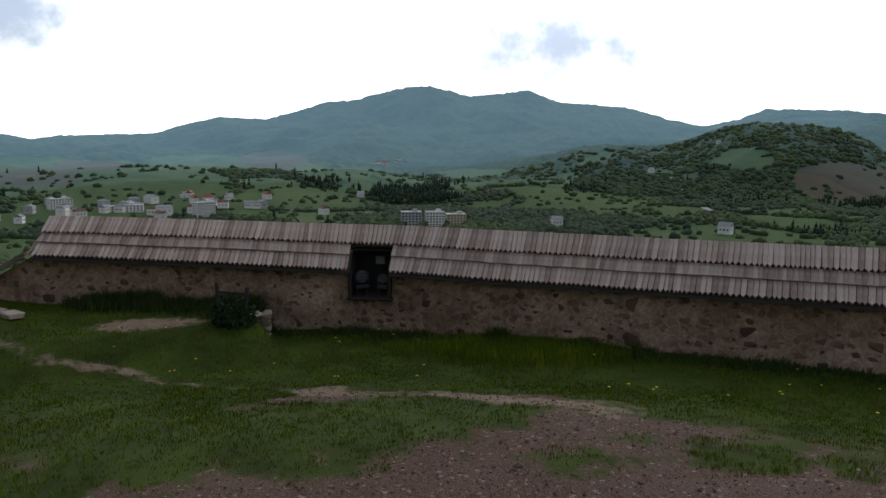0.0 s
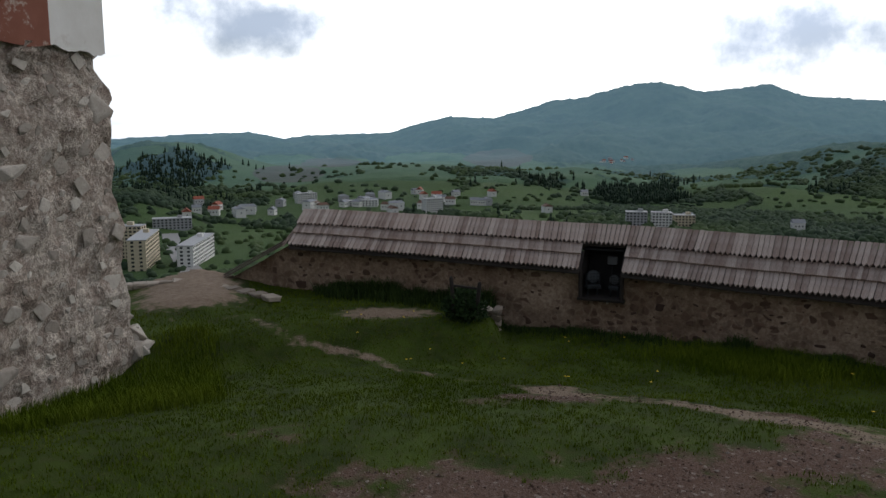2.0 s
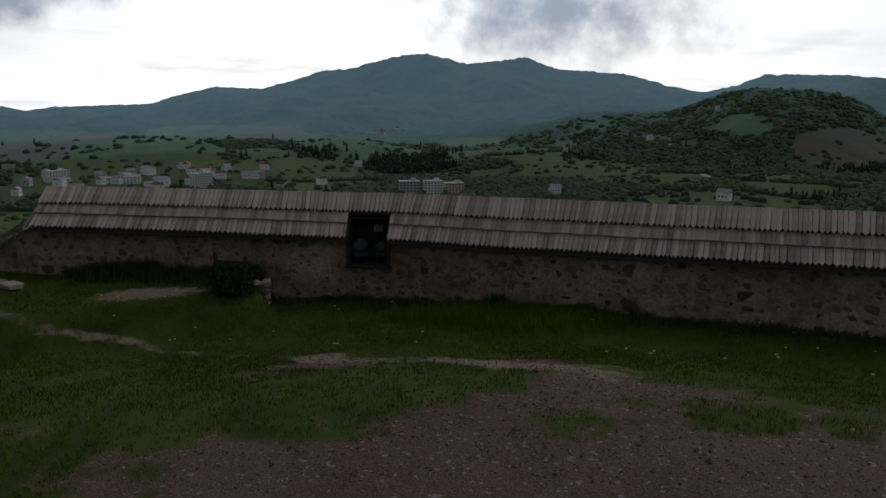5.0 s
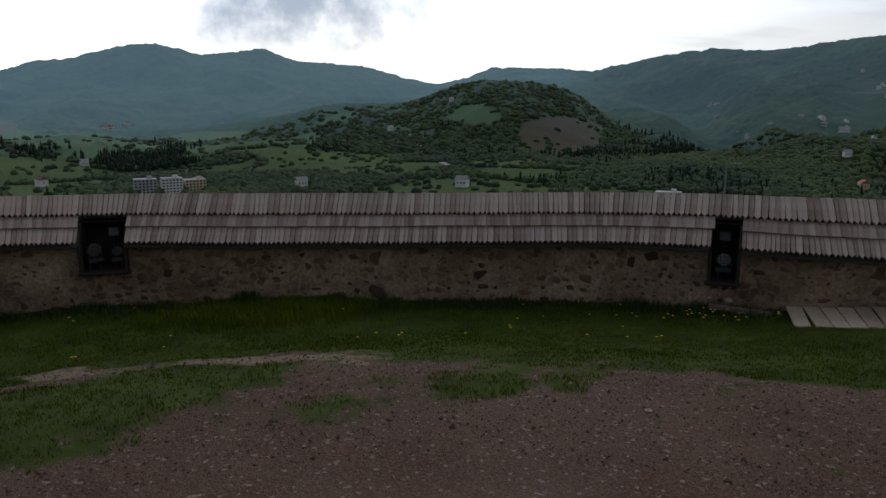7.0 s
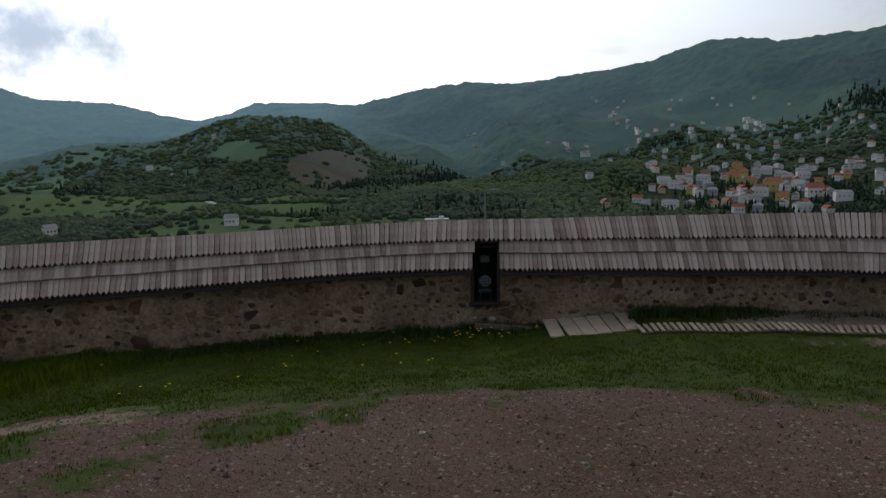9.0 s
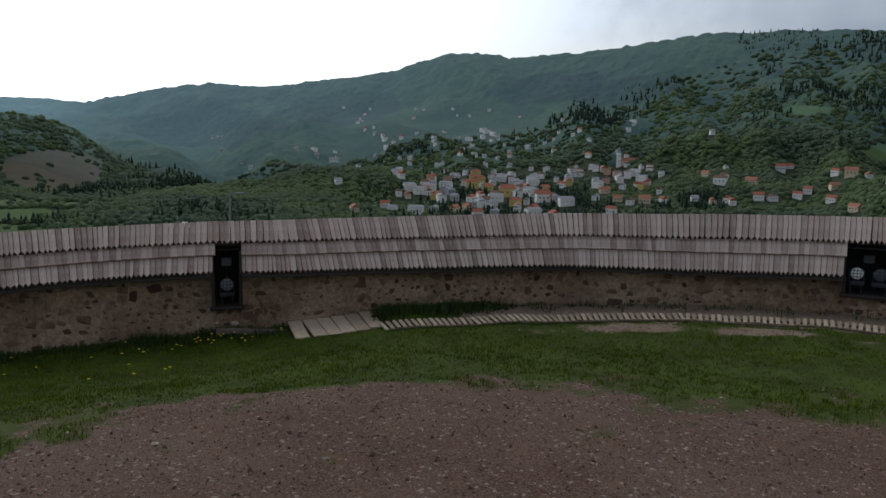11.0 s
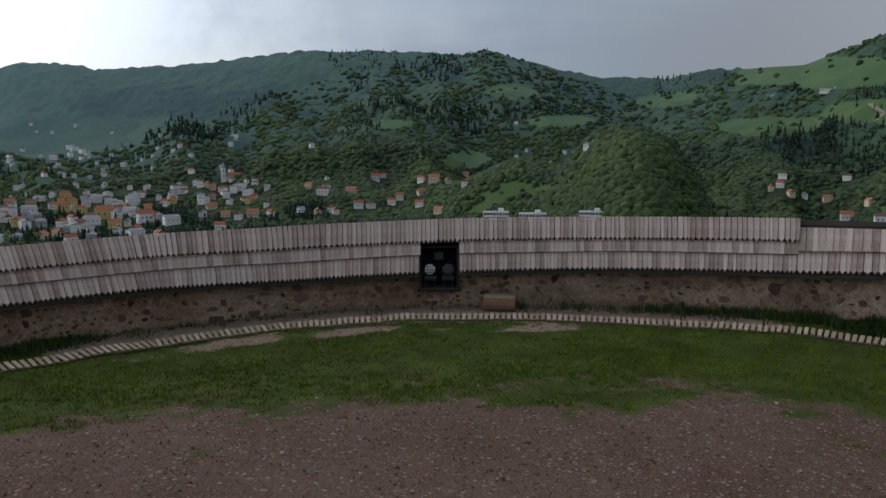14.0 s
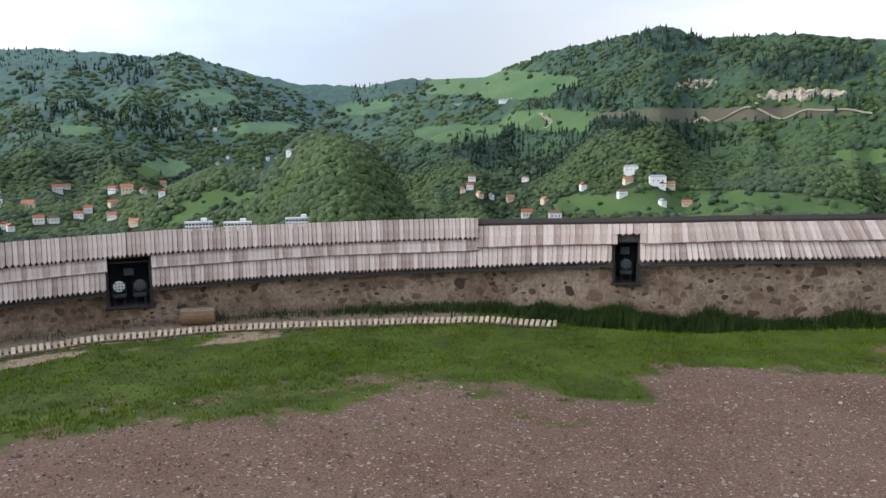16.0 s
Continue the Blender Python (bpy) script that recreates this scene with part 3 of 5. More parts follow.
def build_backdrop():
    """The far range as a sheet of its own, with the air's pale blue haze put into its colour and glow."""
    az, step = np.arange(-60, 136.01, 0.13), np.linspace(0, 1, 210) ** 1.35
    A, S = np.meshgrid(az, step)
    near = backdrop_from(A)
    R = near + (range_dist(A) * 1.04 - near) * S
    X, Y = xy(A, R)
    wood, stand = wood_at(A, R), stand_at(A, R)
    # the uneven top of the woods
    canopy = (fbm(X / 17, Y / 17, 2, 101) - 0.35) * 13 + (fbm(X / 60, Y / 60, 2, 103) - 0.5) * 10 + 5 * stand * vnoise(X / 7, Y / 7, 105)
    Z = land(A, R) + 0.5 - 10 * smooth(0.02, 0, S) + canopy * smooth(0.4, 0.6, wood) * smooth(0.0, 0.1, S) * (1 - spread(GARDENS, A, R))
    n, k = len(az), len(step)
    i, j = np.meshgrid(np.arange(k - 1), np.arange(n - 1), indexing="ij")
    q = np.stack([i * n + j, (i + 1) * n + j, (i + 1) * n + j + 1, i * n + j + 1], -1).reshape(-1, 4)
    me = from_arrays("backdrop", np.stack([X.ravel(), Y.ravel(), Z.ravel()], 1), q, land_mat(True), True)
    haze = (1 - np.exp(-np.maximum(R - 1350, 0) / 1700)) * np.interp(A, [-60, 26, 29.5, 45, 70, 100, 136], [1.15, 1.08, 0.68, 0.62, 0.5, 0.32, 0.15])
    for name, values in (("wood", wood), ("tilled", tilled_at(A, R)), ("stand", stand), ("haze_tint", smooth(1700, 3600, R)), ("haze", haze)):
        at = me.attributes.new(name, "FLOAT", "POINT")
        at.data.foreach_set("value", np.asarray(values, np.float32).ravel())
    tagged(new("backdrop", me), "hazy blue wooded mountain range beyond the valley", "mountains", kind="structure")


build_backdrop()


# ---- the curtain wall and its shingled roof ----
fine_az = np.arange(-36, 142, 0.1)
fx, fy = xy(fine_az, wall_dist(fine_az))
kern = np.ones(31) / 31
fx, fy = (np.convolve(np.pad(q, 15, "edge"), kern, "valid") for q in (fx, fy))
run = np.concatenate([[0], np.cumsum(np.hypot(np.diff(fx), np.diff(fy)))])


def along(s):
    """Point, outward normal and bearing of the wall's inner foot at the run s."""
    x, y = np.interp(s, run, fx), np.interp(s, run, fy)
    x2, y2 = np.interp(s + 0.05, run, fx), np.interp(s + 0.05, run, fy)
    x1, y1 = np.interp(s - 0.05, run, fx), np.interp(s - 0.05, run, fy)
    t = Vector((x2 - x1, y2 - y1, 0)).normalized()
    return Vector((x, y, 0)), Vector((-t.y, t.x, 0)), t, float(polar(x, y)[0])


def run_at(az):
    return float(np.interp(az, fine_az, run))


THICK, OVER, BACK = 0.75, 0.25, 0.5
NICHES = [(-6.9, -3.85, 0.42), (37.65, 39.8, 0.36), (81.35, 84.3, 0.62), (116.5, 118.3, 0.70)]  # from, to, sill height over the wall's foot
SECTIONS = [(-27.3, -6.9), (-3.85, 16.5), (16.5, 37.65), (39.8, 60), (60, 81.35), (84.3, 107.0), (107.0, 116.5), (118.3, 137)]
LOWER = 107.0  # beyond this bearing the roof has lost its top course


def wall_top(az):
    return eave_height(az) + 0.10


def build_wall(i, a0, a1, top=None):
    """A stretch of rubble wall between two bearings, its inner face slightly uneven."""
    s0, s1 = run_at(a0), run_at(a1)
    n = max(2, int((s1 - s0) / 0.12))
    bm = bmesh.new()
    cols = []
    for k in range(n + 1):
        s = s0 + (s1 - s0) * k / n
        p, out, t, az = along(s)
        h = (top or wall_top)(az)
        col = []
        for m in range(13):
            z = -0.7 + (h + 0.7) * m / 12
            w = 0.05 * (noise.noise(Vector((p.x * 2.1, p.y * 2.1, z * 3))) + 0.5 * noise.noise(Vector((p.x * 7, p.y * 7, z * 7))))
            col.append(bm.verts.new(p + out * (w + 0.03 * (1 - z)) * 0.8 + Vector((0, 0, z))))
        col.append(bm.verts.new(p + out * THICK + Vector((0, 0, h))))
        col.append(bm.verts.new(p + out * THICK + Vector((0, 0, -3.0))))
        cols.append(col)
    for a, b in zip(cols, cols[1:]):
        for m in range(len(a) - 1):
            bm.faces.new((a[m], b[m], b[m + 1], a[m + 1]))
    bm.faces.new(cols[0]), bm.faces.new(cols[-1][::-1])
    ob = part(f"wall_{i}", bm, MORTAR)
    return tagged(ob, "rubble stone wall with worn lime mortar under a shingled roof", "wall", kind="structure")


walls = []
for i, (a0, a1) in enumerate(SECTIONS):
    walls.append((build_wall(i + 1, a0, a1), a0, a1))


def shingle_mesh(w, l, tail):
    """One board: 22 mm thick, pointed or square lower end, lying along -y from its top edge."""
    bm = bmesh.new()
    pts = [(-w / 2, 0), (-w / 2, -l + tail), (0, -l), (w / 2, -l + tail), (w / 2, 0)]
    lo = [bm.verts.new((x, y, 0)) for x, y in pts]
    hi = [bm.verts.new((x, y, 0.022 if abs(x) > 0.01 else 0.034)) for x, y in pts]
    bm.faces.new(hi[::1]), bm.faces.new(lo[::-1])
    for k in range(5):
        bm.faces.new((lo[k], lo[(k + 1) % 5], hi[(k + 1) % 5], hi[k]))
    bmesh.ops.recalc_face_normals(bm, faces=bm.faces)
    me = bpy.data.meshes.new("shingle")
    bm.to_mesh(me)
    bm.free()
    me.materials.append(SHINGLE)
    return me


COURSES = ((0.0, 0.47), (0.43, 0.67), (0.63, 1.0))  # share of the slope from ridge to eave
PITCH = 0.078


def roof_frame(s, az_shift=0.0):
    p, out, t, az = along(s)
    e = p - out * OVER + Vector((0, 0, eave_height(az)))
    r = p + out * BACK + Vector((0, 0, ridge_height(az)))
    return e, r, t, az


def deck(a0, a1, name, label, lo=0.0, hi=1.0):
    """Boarding under the shingles and the far slope of the roof, between two bearings."""
    s0, s1 = run_at(a0), run_at(a1)
    n = max(2, int((s1 - s0) / 0.25))
    bm = bmesh.new()
    prev = None
    for k in range(n + 1):
        e, r, t, az = roof_frame(s0 + (s1 - s0) * k / n)
        if az > LOWER:
            r = r + (e - r) * 0.15
        out = (r - e)
        a, b = e + (r - e) * (1 - hi) , e + (r - e) * (1 - lo)
        d = Vector((0, 0, -0.03))
        back = Vector((out.x, out.y, 0)).normalized() * 0.6 + Vector((0, 0, -0.45))
        ring = [bm.verts.new(q) for q in ((a + d, b + d, b + back + d, b + back + d * 2, b + d * 2.2, a + d * 2) if lo == 0 else (a + d, b + d, b + d * 2, a + d * 2))]
        if prev:
            for m in range(len(ring)):
                bm.faces.new((prev[m], prev[(m + 1) % len(ring)], ring[(m + 1) % len(ring)], ring[m]))
        else:
            bm.faces.new(ring)
        prev = ring
    bm.faces.new(prev[::-1])
    bmesh.ops.recalc_face_normals(bm, faces=bm.faces)
    ob = part(name, bm, UNDERLAY)
    return tagged(ob, label, "roof" if label else "")


def lay(roof, a0, a1, course, share, pitch, widths, square=False):
    """Lay one course of shingles on a roof between two bearings."""
    top, low = share
    s, s1 = run_at(a0), run_at(a1)
    while s < s1 - 0.02:
        w = pitch * random.choice(widths)
        mid = s + w / 2
        e, r, t, az = roof_frame(mid)
        down = e - r
        length = down.length * (low - top) * (random.uniform(0.995, 1.01) + (0.02 * math.sin(mid * 1.7) if square else 0))
        a = r + down * top
        y = -down.normalized()
        x = t
        z = x.cross(y).normalized()
        if z.z < 0:
            z = -z
        y = z.cross(x)
        lift = 0.014 + 0.025 * (2 - course)
        m = Matrix((x, y, z)).transposed().to_4x4()
        m.translation = a + z * (lift + random.uniform(0, 0.006))
        tilt = Matrix.Rotation(radians(random.uniform(-0.7, 0.7)), 4, "Z") @ Matrix.Rotation(radians(-3.2), 4, "X")
        ob = shared("shingle", SHINGLES[1 if square else 0], m @ tilt @ Matrix.Diagonal((w / 0.1, length / 0.5, 1, 1)), roof)
        s += w


SHINGLES = [shingle_mesh(0.090, 0.5, 0.075), shingle_mesh(0.096, 0.5, 0.004)]
roofs = []
for i, (a0, a1) in enumerate(SECTIONS):
    lo = a0 if i not in (1, 3, 5, 7) else a0 - {1: 1.53, 3: 1.1, 5: 1.48, 7: 0.9}[i]
    hi = a1 if i not in (0, 2, 4, 6) else a1 + {0: 1.53, 2: 1.1, 4: 1.48, 6: 0.9}[i]
    roof = deck(a0, a1, "shingle_roof", "weathered grey wooden shingle roof on the wall", 0.0, 0.98)
    # the boarding over the openings
    if lo != a0:
        e = deck(lo, a0, "board", "", 0.0, 0.36)
        e.parent = roof
    if hi != a1:
        e = deck(a1, hi, "board", "", 0.0, 0.36)
        e.parent = roof
    low = a0 >= LOWER - 0.1
    size = 0.095 if low else PITCH
    shares = ((0.16, 0.62), (0.58, 1.0)) if low else COURSES
    for c, share in enumerate(shares):
        b0, b1 = (lo, hi) if c == 0 and not low else (a0, a1)
        lay(roof, b0, b1, c + 3 - len(shares), share, size, (0.75, 0.9, 1.0, 1.0, 1.1, 1.3), c == len(shares) - 2)
    roofs.append(roof)


# ---- rubble in the walls ----
def stone_meshes(n, material, seed, flat=0.35):
    """Angular lumps: hulls of random corners, wide in x and z, shallow in y."""
    rnd = random.Random(seed)
    out = []
    for _ in range(n):
        bm = bmesh.new()
        for k in range(13):
            q = Vector([rnd.uniform(-1, 1) for _ in range(3)])
            q = q / max(abs(c) for c in q) * rnd.uniform(0.72, 1.0)
            ang = math.atan2(q.z, q.x)
            q *= 0.86 if abs(math.sin(2 * ang)) > 0.9 else 1.0
            bm.verts.new((q.x * 0.5, q.y * 0.5 * flat, q.z * 0.5))
        hull = bmesh.ops.convex_hull(bm, input=bm.verts)
        bmesh.ops.delete(bm, geom=[g for g in hull["geom_interior"] if isinstance(g, bmesh.types.BMVert)], context="VERTS")
        bmesh.ops.bevel(bm, geom=list(bm.edges), offset=0.025, segments=1, affect="EDGES")
        me = bpy.data.meshes.new("stone")
        bm.to_mesh(me)
        bm.free()
        me.materials.append(material)
        out.append(me)
    return out


CAPSTONE = stone_mat("dull_cap_stone", (0.20, 0.165, 0.13), (0.38, 0.33, 0.27))
DARKS = stone_meshes(10, STONE, 3)
PALES = stone_meshes(10, PALE, 5, 0.5)
DULLS = stone_meshes(10, CAPSTONE, 9, 0.5)
rnd = random.Random(7)
for ob, a0, a1 in walls:
    s0, s1 = run_at(a0) + 0.1, run_at(a1) - 0.1
    placed = []
    coarse = a0 > 55
    want = min(290, int((s1 - s0) * (20 if coarse else 40)))
    for _ in range(want * 6):
        if len(placed) >= want:
            break
        w = min(0.48, rnd.lognormvariate(-1.75 if coarse else -1.95, 0.6))
        h = min(0.3, w * rnd.uniform(0.45, 0.95))
        s, p0 = rnd.uniform(s0, s1), None
        p, out, t, az = along(s)
        z = rnd.uniform(wall_foot(az) - 0.05, wall_top(az) - 0.05)
        if any(abs(s - q[0]) < (w + q[2]) * 0.46 and abs(z - q[1]) < (h + q[3]) * 0.46 for q in placed):
            continue
        placed.append((s, z, w, h))
        m = Matrix((t, out, Vector((0, 0, 1)))).transposed().to_4x4()
        m.translation = p + out * (0.015 + 0.03 * (1 - z) * 0.8) + Vector((0, 0, z))
        m = m @ Matrix.Rotation(radians(rnd.uniform(-14, 14)), 4, "Y") @ Matrix.Diagonal((w, rnd.uniform(0.16, 0.26), h, 1))
        shared("stone", rnd.choice(DARKS), m, ob)


# ---- openings with floodlights ----
METAL = plain("dark_lamp_housing", (0.045, 0.05, 0.058), 0.5, 0.4)
GLASSY = plain("frosted_lamp_glass", (0.82, 0.84, 0.84), 0.25, 0, 0.05)
DIMGLASS = plain("dull_lamp_glass", (0.09, 0.10, 0.115), 0.3, 0, 0.2)
BOXGREY = plain("grey_gear_box", (0.20, 0.22, 0.24), 0.6)
# near-black colour for the back and top of the recesses
BACKING = plain("near_black_boards", (0.018, 0.018, 0.02), 0.9)
BROKEN = plain("broken_sill_stone", (0.34, 0.30, 0.26), 0.95)


def floodlight(m, glass, size, turn, label):
    lamp = thing("floodlight", m @ Matrix.Rotation(radians(turn), 4, "Z"), label, "floodlight", "floodlights in the wall openings")
    bm = block(bmesh.new(), (size * 1.15, size * 0.7, 0.07), Matrix.Translation((0, 0, 0.16)), 0.012)
    part("gear_case", bm, METAL, lamp)
    for sx in (-1, 1):
        part("leg", block(bmesh.new(), (0.02, 0.05, 0.14), Matrix.Translation((sx * size * 0.4, 0, 0.07)), 0.004), METAL, lamp)
        part("bracket", block(bmesh.new(), (0.012, 0.04, size * 0.9), Matrix.Translation((sx * size * 0.56, 0, 0.2 + size * 0.4)), 0.003), METAL, lamp)
    up = Matrix.Translation((0, 0, 0.22 + size * 0.5)) @ Matrix.Rotation(radians(90), 4, "X")
    bm = lathe(bmesh.new(), [(size * 0.2, -size * 0.55), (size * 0.38, -size * 0.4), (size * 0.52, 0.0), (size * 0.54, 0.03), (size * 0.5, 0.03)], 20, up)
    head = part("lamp_head", bm, METAL, lamp)
    part("lens", lathe(bmesh.new(), [(size * 0.48, 0.02), (size * 0.47, 0.034), (size * 0.25, 0.042)], 20, up), glass, head)
    for k in (-1, 0, 1):
        for flip in (0, 1):
            l = size * (0.96 if k == 0 else 0.82)
            sz = (0.008, 0.008, l) if flip else (l, 0.008, 0.008)
            off = (k * size * 0.25, -0.046, 0) if flip else (0, -0.046, k * size * 0.25)
            part("guard_wire", block(bmesh.new(), sz, Matrix.Translation((0, 0, 0.22 + size * 0.5)) @ Matrix.Translation(off)), METAL, head)
    return lamp


LOOKS = [
    [(-0.17, DIMGLASS, 0.22, 35, "round dark floodlight turned aside in a wall opening"), (0.2, DIMGLASS, 0.16, -10, "low dark floodlight in a wall opening")],
    [(0.0, BOXGREY, 0.2, 0, "round grey floodlight with ribbed glass in a wall opening")],
    [(-0.17, GLASSY, 0.2, 6, "round white floodlight with wire guard in a wall opening"), (0.17, DIMGLASS, 0.2, -6, "round dark floodlight beside a white one")],
    [(0.0, DIMGLASS, 0.19, 0, "round dull floodlight in a narrow wall opening")],
]
for i, ((a0, a1, sill), lamps) in enumerate(zip(NICHES, LOOKS)):
    s0, s1 = run_at(a0), run_at(a1)
    p, out, t, az = along((s0 + s1) / 2)
    wide = s1 - s0
    foot = float(wall_foot(az))
    zs = {0: 0.57, 1: 0.55, 2: 0.80, 3: 1.02}[i]
    # masonry below the sill
    low = lambda a, h=zs: h
    w = build_wall(len(SECTIONS) + 1 + i, a0, a1, low)
    placed = []
    for _ in range(60):
        ww = rnd.uniform(0.06, 0.22)
        s, z = rnd.uniform(s0, s1), rnd.uniform(foot, zs - 0.04)
        if any(abs(s - q[0]) < (ww + q[2]) * 0.42 and abs(z - q[1]) < (ww + q[2]) * 0.35 for q in placed):
            continue
        placed.append((s, z, ww))
        q, o2, t2, _a = along(s)
        m = Matrix((t2, o2, Vector((0, 0, 1)))).transposed().to_4x4()
        m.translation = q + o2 * 0.02 + Vector((0, 0, z))
        shared("stone", rnd.choice(DARKS if rnd.random() < 0.8 else PALES), m @ Matrix.Diagonal((ww, 0.2, ww * 0.65, 1)), w)
    base = Matrix((t, out, Vector((0, 0, 1)))).transposed().to_4x4()
    base.translation = p
    head = float(ridge_height(az)) - 0.42 * float(ridge_height(az) - eave_height(az))
    box = thing("lamp_recess", base @ Matrix.Translation((0, 0, zs)), "dark boarded lamp recess built into the wall top", "recess", "lamp recesses")
    h = head - zs - 0.07
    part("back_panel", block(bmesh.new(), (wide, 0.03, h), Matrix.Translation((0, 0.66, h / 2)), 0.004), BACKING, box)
    for sx in (-1, 1):
        bm = bmesh.new()
        eave = float(eave_height(az)) - zs
        shape = [(-0.16, 0), (0.66, 0), (0.66, h), (0.10, h - 0.03), (-0.20, eave + 0.02)]
        rings = [[bm.verts.new((sx * (wide / 2 - off), yy, zz)) for yy, zz in shape] for off in (0.0, 0.035)]
        for q in range(5):
            bm.faces.new((rings[0][q], rings[0][(q + 1) % 5], rings[1][(q + 1) % 5], rings[1][q]))
        bm.faces.new(rings[0]), bm.faces.new(rings[1][::-1])
        bmesh.ops.recalc_face_normals(bm, faces=bm.faces)
        part("side_panel", bm, DARKWOOD, box)
        part("post", block(bmesh.new(), (0.05, 0.05, eave), Matrix.Translation((sx * (wide / 2 - 0.03), -0.10, eave / 2)), 0.006), DARKWOOD, box)
    part("floor_board", block(bmesh.new(), (wide, 0.84, 0.03), Matrix.Translation((0, 0.24, 0.015)), 0.004), DARKWOOD, box)
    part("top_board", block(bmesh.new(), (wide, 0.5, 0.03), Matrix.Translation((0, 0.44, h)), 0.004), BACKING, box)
    part("sill", block(bmesh.new(), (wide + 0.06, 0.10, 0.05), Matrix.Translation((0, -0.10, 0.0)), 0.008, 0.004), DARKWOOD, box)
    for dx, glass, size, turn, label in lamps:
        floodlight(base @ Matrix.Translation((dx, 0.07, zs + 0.032)), glass, size, turn, label)
    gx = {0: 0.08, 1: 0.0, 2: 0.0, 3: -0.02}[i]
    gear = thing("junction_box", base @ Matrix.Translation((gx, 0.62, zs + h * 0.70)), "small grey electrical box on the recess back", "junction box", "junction boxes")
    part("case", block(bmesh.new(), (0.17, 0.08, 0.14), Matrix(), 0.01), BOXGREY, gear)
    part("lid", block(bmesh.new(), (0.15, 0.014, 0.12), Matrix.Translation((0, -0.046, 0)), 0.004), BOXGREY, gear)
    part("cable", lathe(bmesh.new(), [(0.012, -0.35), (0.012, -0.06)], 8), METAL, gear)

lay(roofs[6], 116.5, 118.3, 1, (0.16, 0.42), 0.125, (0.9, 1.0, 1.1))
for roof, a0, a1 in ((roofs[6], 107.0, 118.3), (roofs[7], 118.3, 137)):
    bm = bmesh.new()
    prev = None
    for k in range(31):
        e, r, t, _a = roof_frame(run_at(a0 + (a1 - a0) * k / 30))
        c = r + (e - r) * 0.13
        up = (r - e).normalized()
        ring = [bm.verts.new(q) for q in (c + Vector((0, 0, 0.02)), c + up * 0.10 + Vector((0, 0, 0.02)), c + up * 0.10 + Vector((0, 0, 0.06)), c + Vector((0, 0, 0.06)))]
        if prev:
            for m in range(4):
                bm.faces.new((prev[m], prev[(m + 1) % 4], ring[(m + 1) % 4], ring[m]))
        else:
            bm.faces.new(ring)
        prev = ring
    bm.faces.new(prev[::-1])
    bmesh.ops.recalc_face_normals(bm, faces=bm.faces)
    part("ridge_board", bm, DARKWOOD, roof, "dark ridge board")


# ---- the falling end of the wall, by the corner ----
def falling(az):
    return float(np.interp(az, [-32.2, -27.3], [0.45, 1.30]))


build_wall(len(SECTIONS) + 5, -32.4, -27.3, falling)
slope = thing("sloping_roof", Matrix(), "narrow shingled coping running down the falling wall end", "roof")
for k in range(2):
    bm = bmesh.new()
    pts = []
    for j in range(10):
        az = -27.2 - 5.0 * j / 9
        p, out, t, _a = along(run_at(max(az, -35.5)))
        z = falling(az) + 0.05 + 0.07 * k
        c = p - out * (0.18 - 0.16 * k) + Vector((0, 0, z))
        pts.append((c, out))
    prev = None
    for c, out in pts:
        ring = [bm.verts.new(q) for q in (c, c + out * 0.5 + Vector((0, 0, 0.06)), c + out * 0.5 + Vector((0, 0, 0.09)), c + Vector((0, 0, 0.035)))]
        if prev:
            for m in range(4):
                bm.faces.new((prev[m], prev[(m + 1) % 4], ring[(m + 1) % 4], ring[m]))
        else:
            bm.faces.new(ring)
        prev = ring
    bm.faces.new(prev[::-1])
    bmesh.ops.recalc_face_normals(bm, faces=bm.faces)
    part("coping_board", bm, OLDWOOD, slope)
# the hipped end of the main roof
e, r, t, _a = roof_frame(run_at(-27.2))
for k in range(16):
    f = k / 15
    e1 = e + (r - e) * 0.0 - t * 0.02
    far_e = e + Vector(((r - e).x, (r - e).y, 0)) * 2
    foot = e1 + (far_e - e1) * f - t * 0.55 * math.sin(math.pi * min(f + 0.1, 1)) * 0.6
    top = r + t * 0.05
    y = (top - foot)
    z = Vector((-t.x * 0.6, -t.y * 0.6, 0.8)).normalized()
    x = y.cross(z).normalized()
    z = x.cross(y).normalized()
    m = Matrix((x, y.normalized(), z)).transposed().to_4x4()
    m.translation = top
    shared("shingle", SHINGLES[0], m @ Matrix.Diagonal((0.9, y.length / 0.5, 1, 1)), roofs[0])


# ---- boardwalk, ramp and log seat ----
slat_me = bpy.data.meshes.new("slat")
bm = block(bmesh.new(), (0.060, 0.44, 0.026), Matrix(), 0.004)
bm.to_mesh(slat_me)
bm.free()
slat_me.materials.append(SLATWOOD)
walk_line = curve_of([(48.5, 12.15), (57, 12.6), (63, 13.05), (72, 13.45), (82, 13.62), (92, 13.75), (102, 13.9), (113.2, 13.95)])
boards = thing("boardwalk", Matrix(), "pale slatted timber boardwalk curving along the wall", "boardwalk")
az = 50.2
pts = []
while az < 113:
    pts.append(az)
    az += math.degrees(0.098 / float(walk_line(az)))
prev = None
for k, a in enumerate(pts):
    r = float(walk_line(a)) - 0.32
    x, y = xy(a, r)
    x2, y2 = xy(a + 0.2, float(walk_line(a + 0.2)) - 0.32)
    t = Vector((x2 - x, y2 - y, 0)).normalized()
    m = Matrix((t, Vector((-t.y, t.x, 0)), Vector((0, 0, 1)))).transposed().to_4x4()
    z = max(ground_z(x, y), ground_z(*xy(a, r + 0.25)), ground_z(*xy(a, r - 0.25)))
    m.translation = Vector((x, y, z + 0.035 + rnd.uniform(-0.004, 0.004)))
    m = m @ Matrix.Rotation(radians(rnd.uniform(-1.5, 1.5)), 4, "Z")
    shared("slat", slat_me, m, boards)
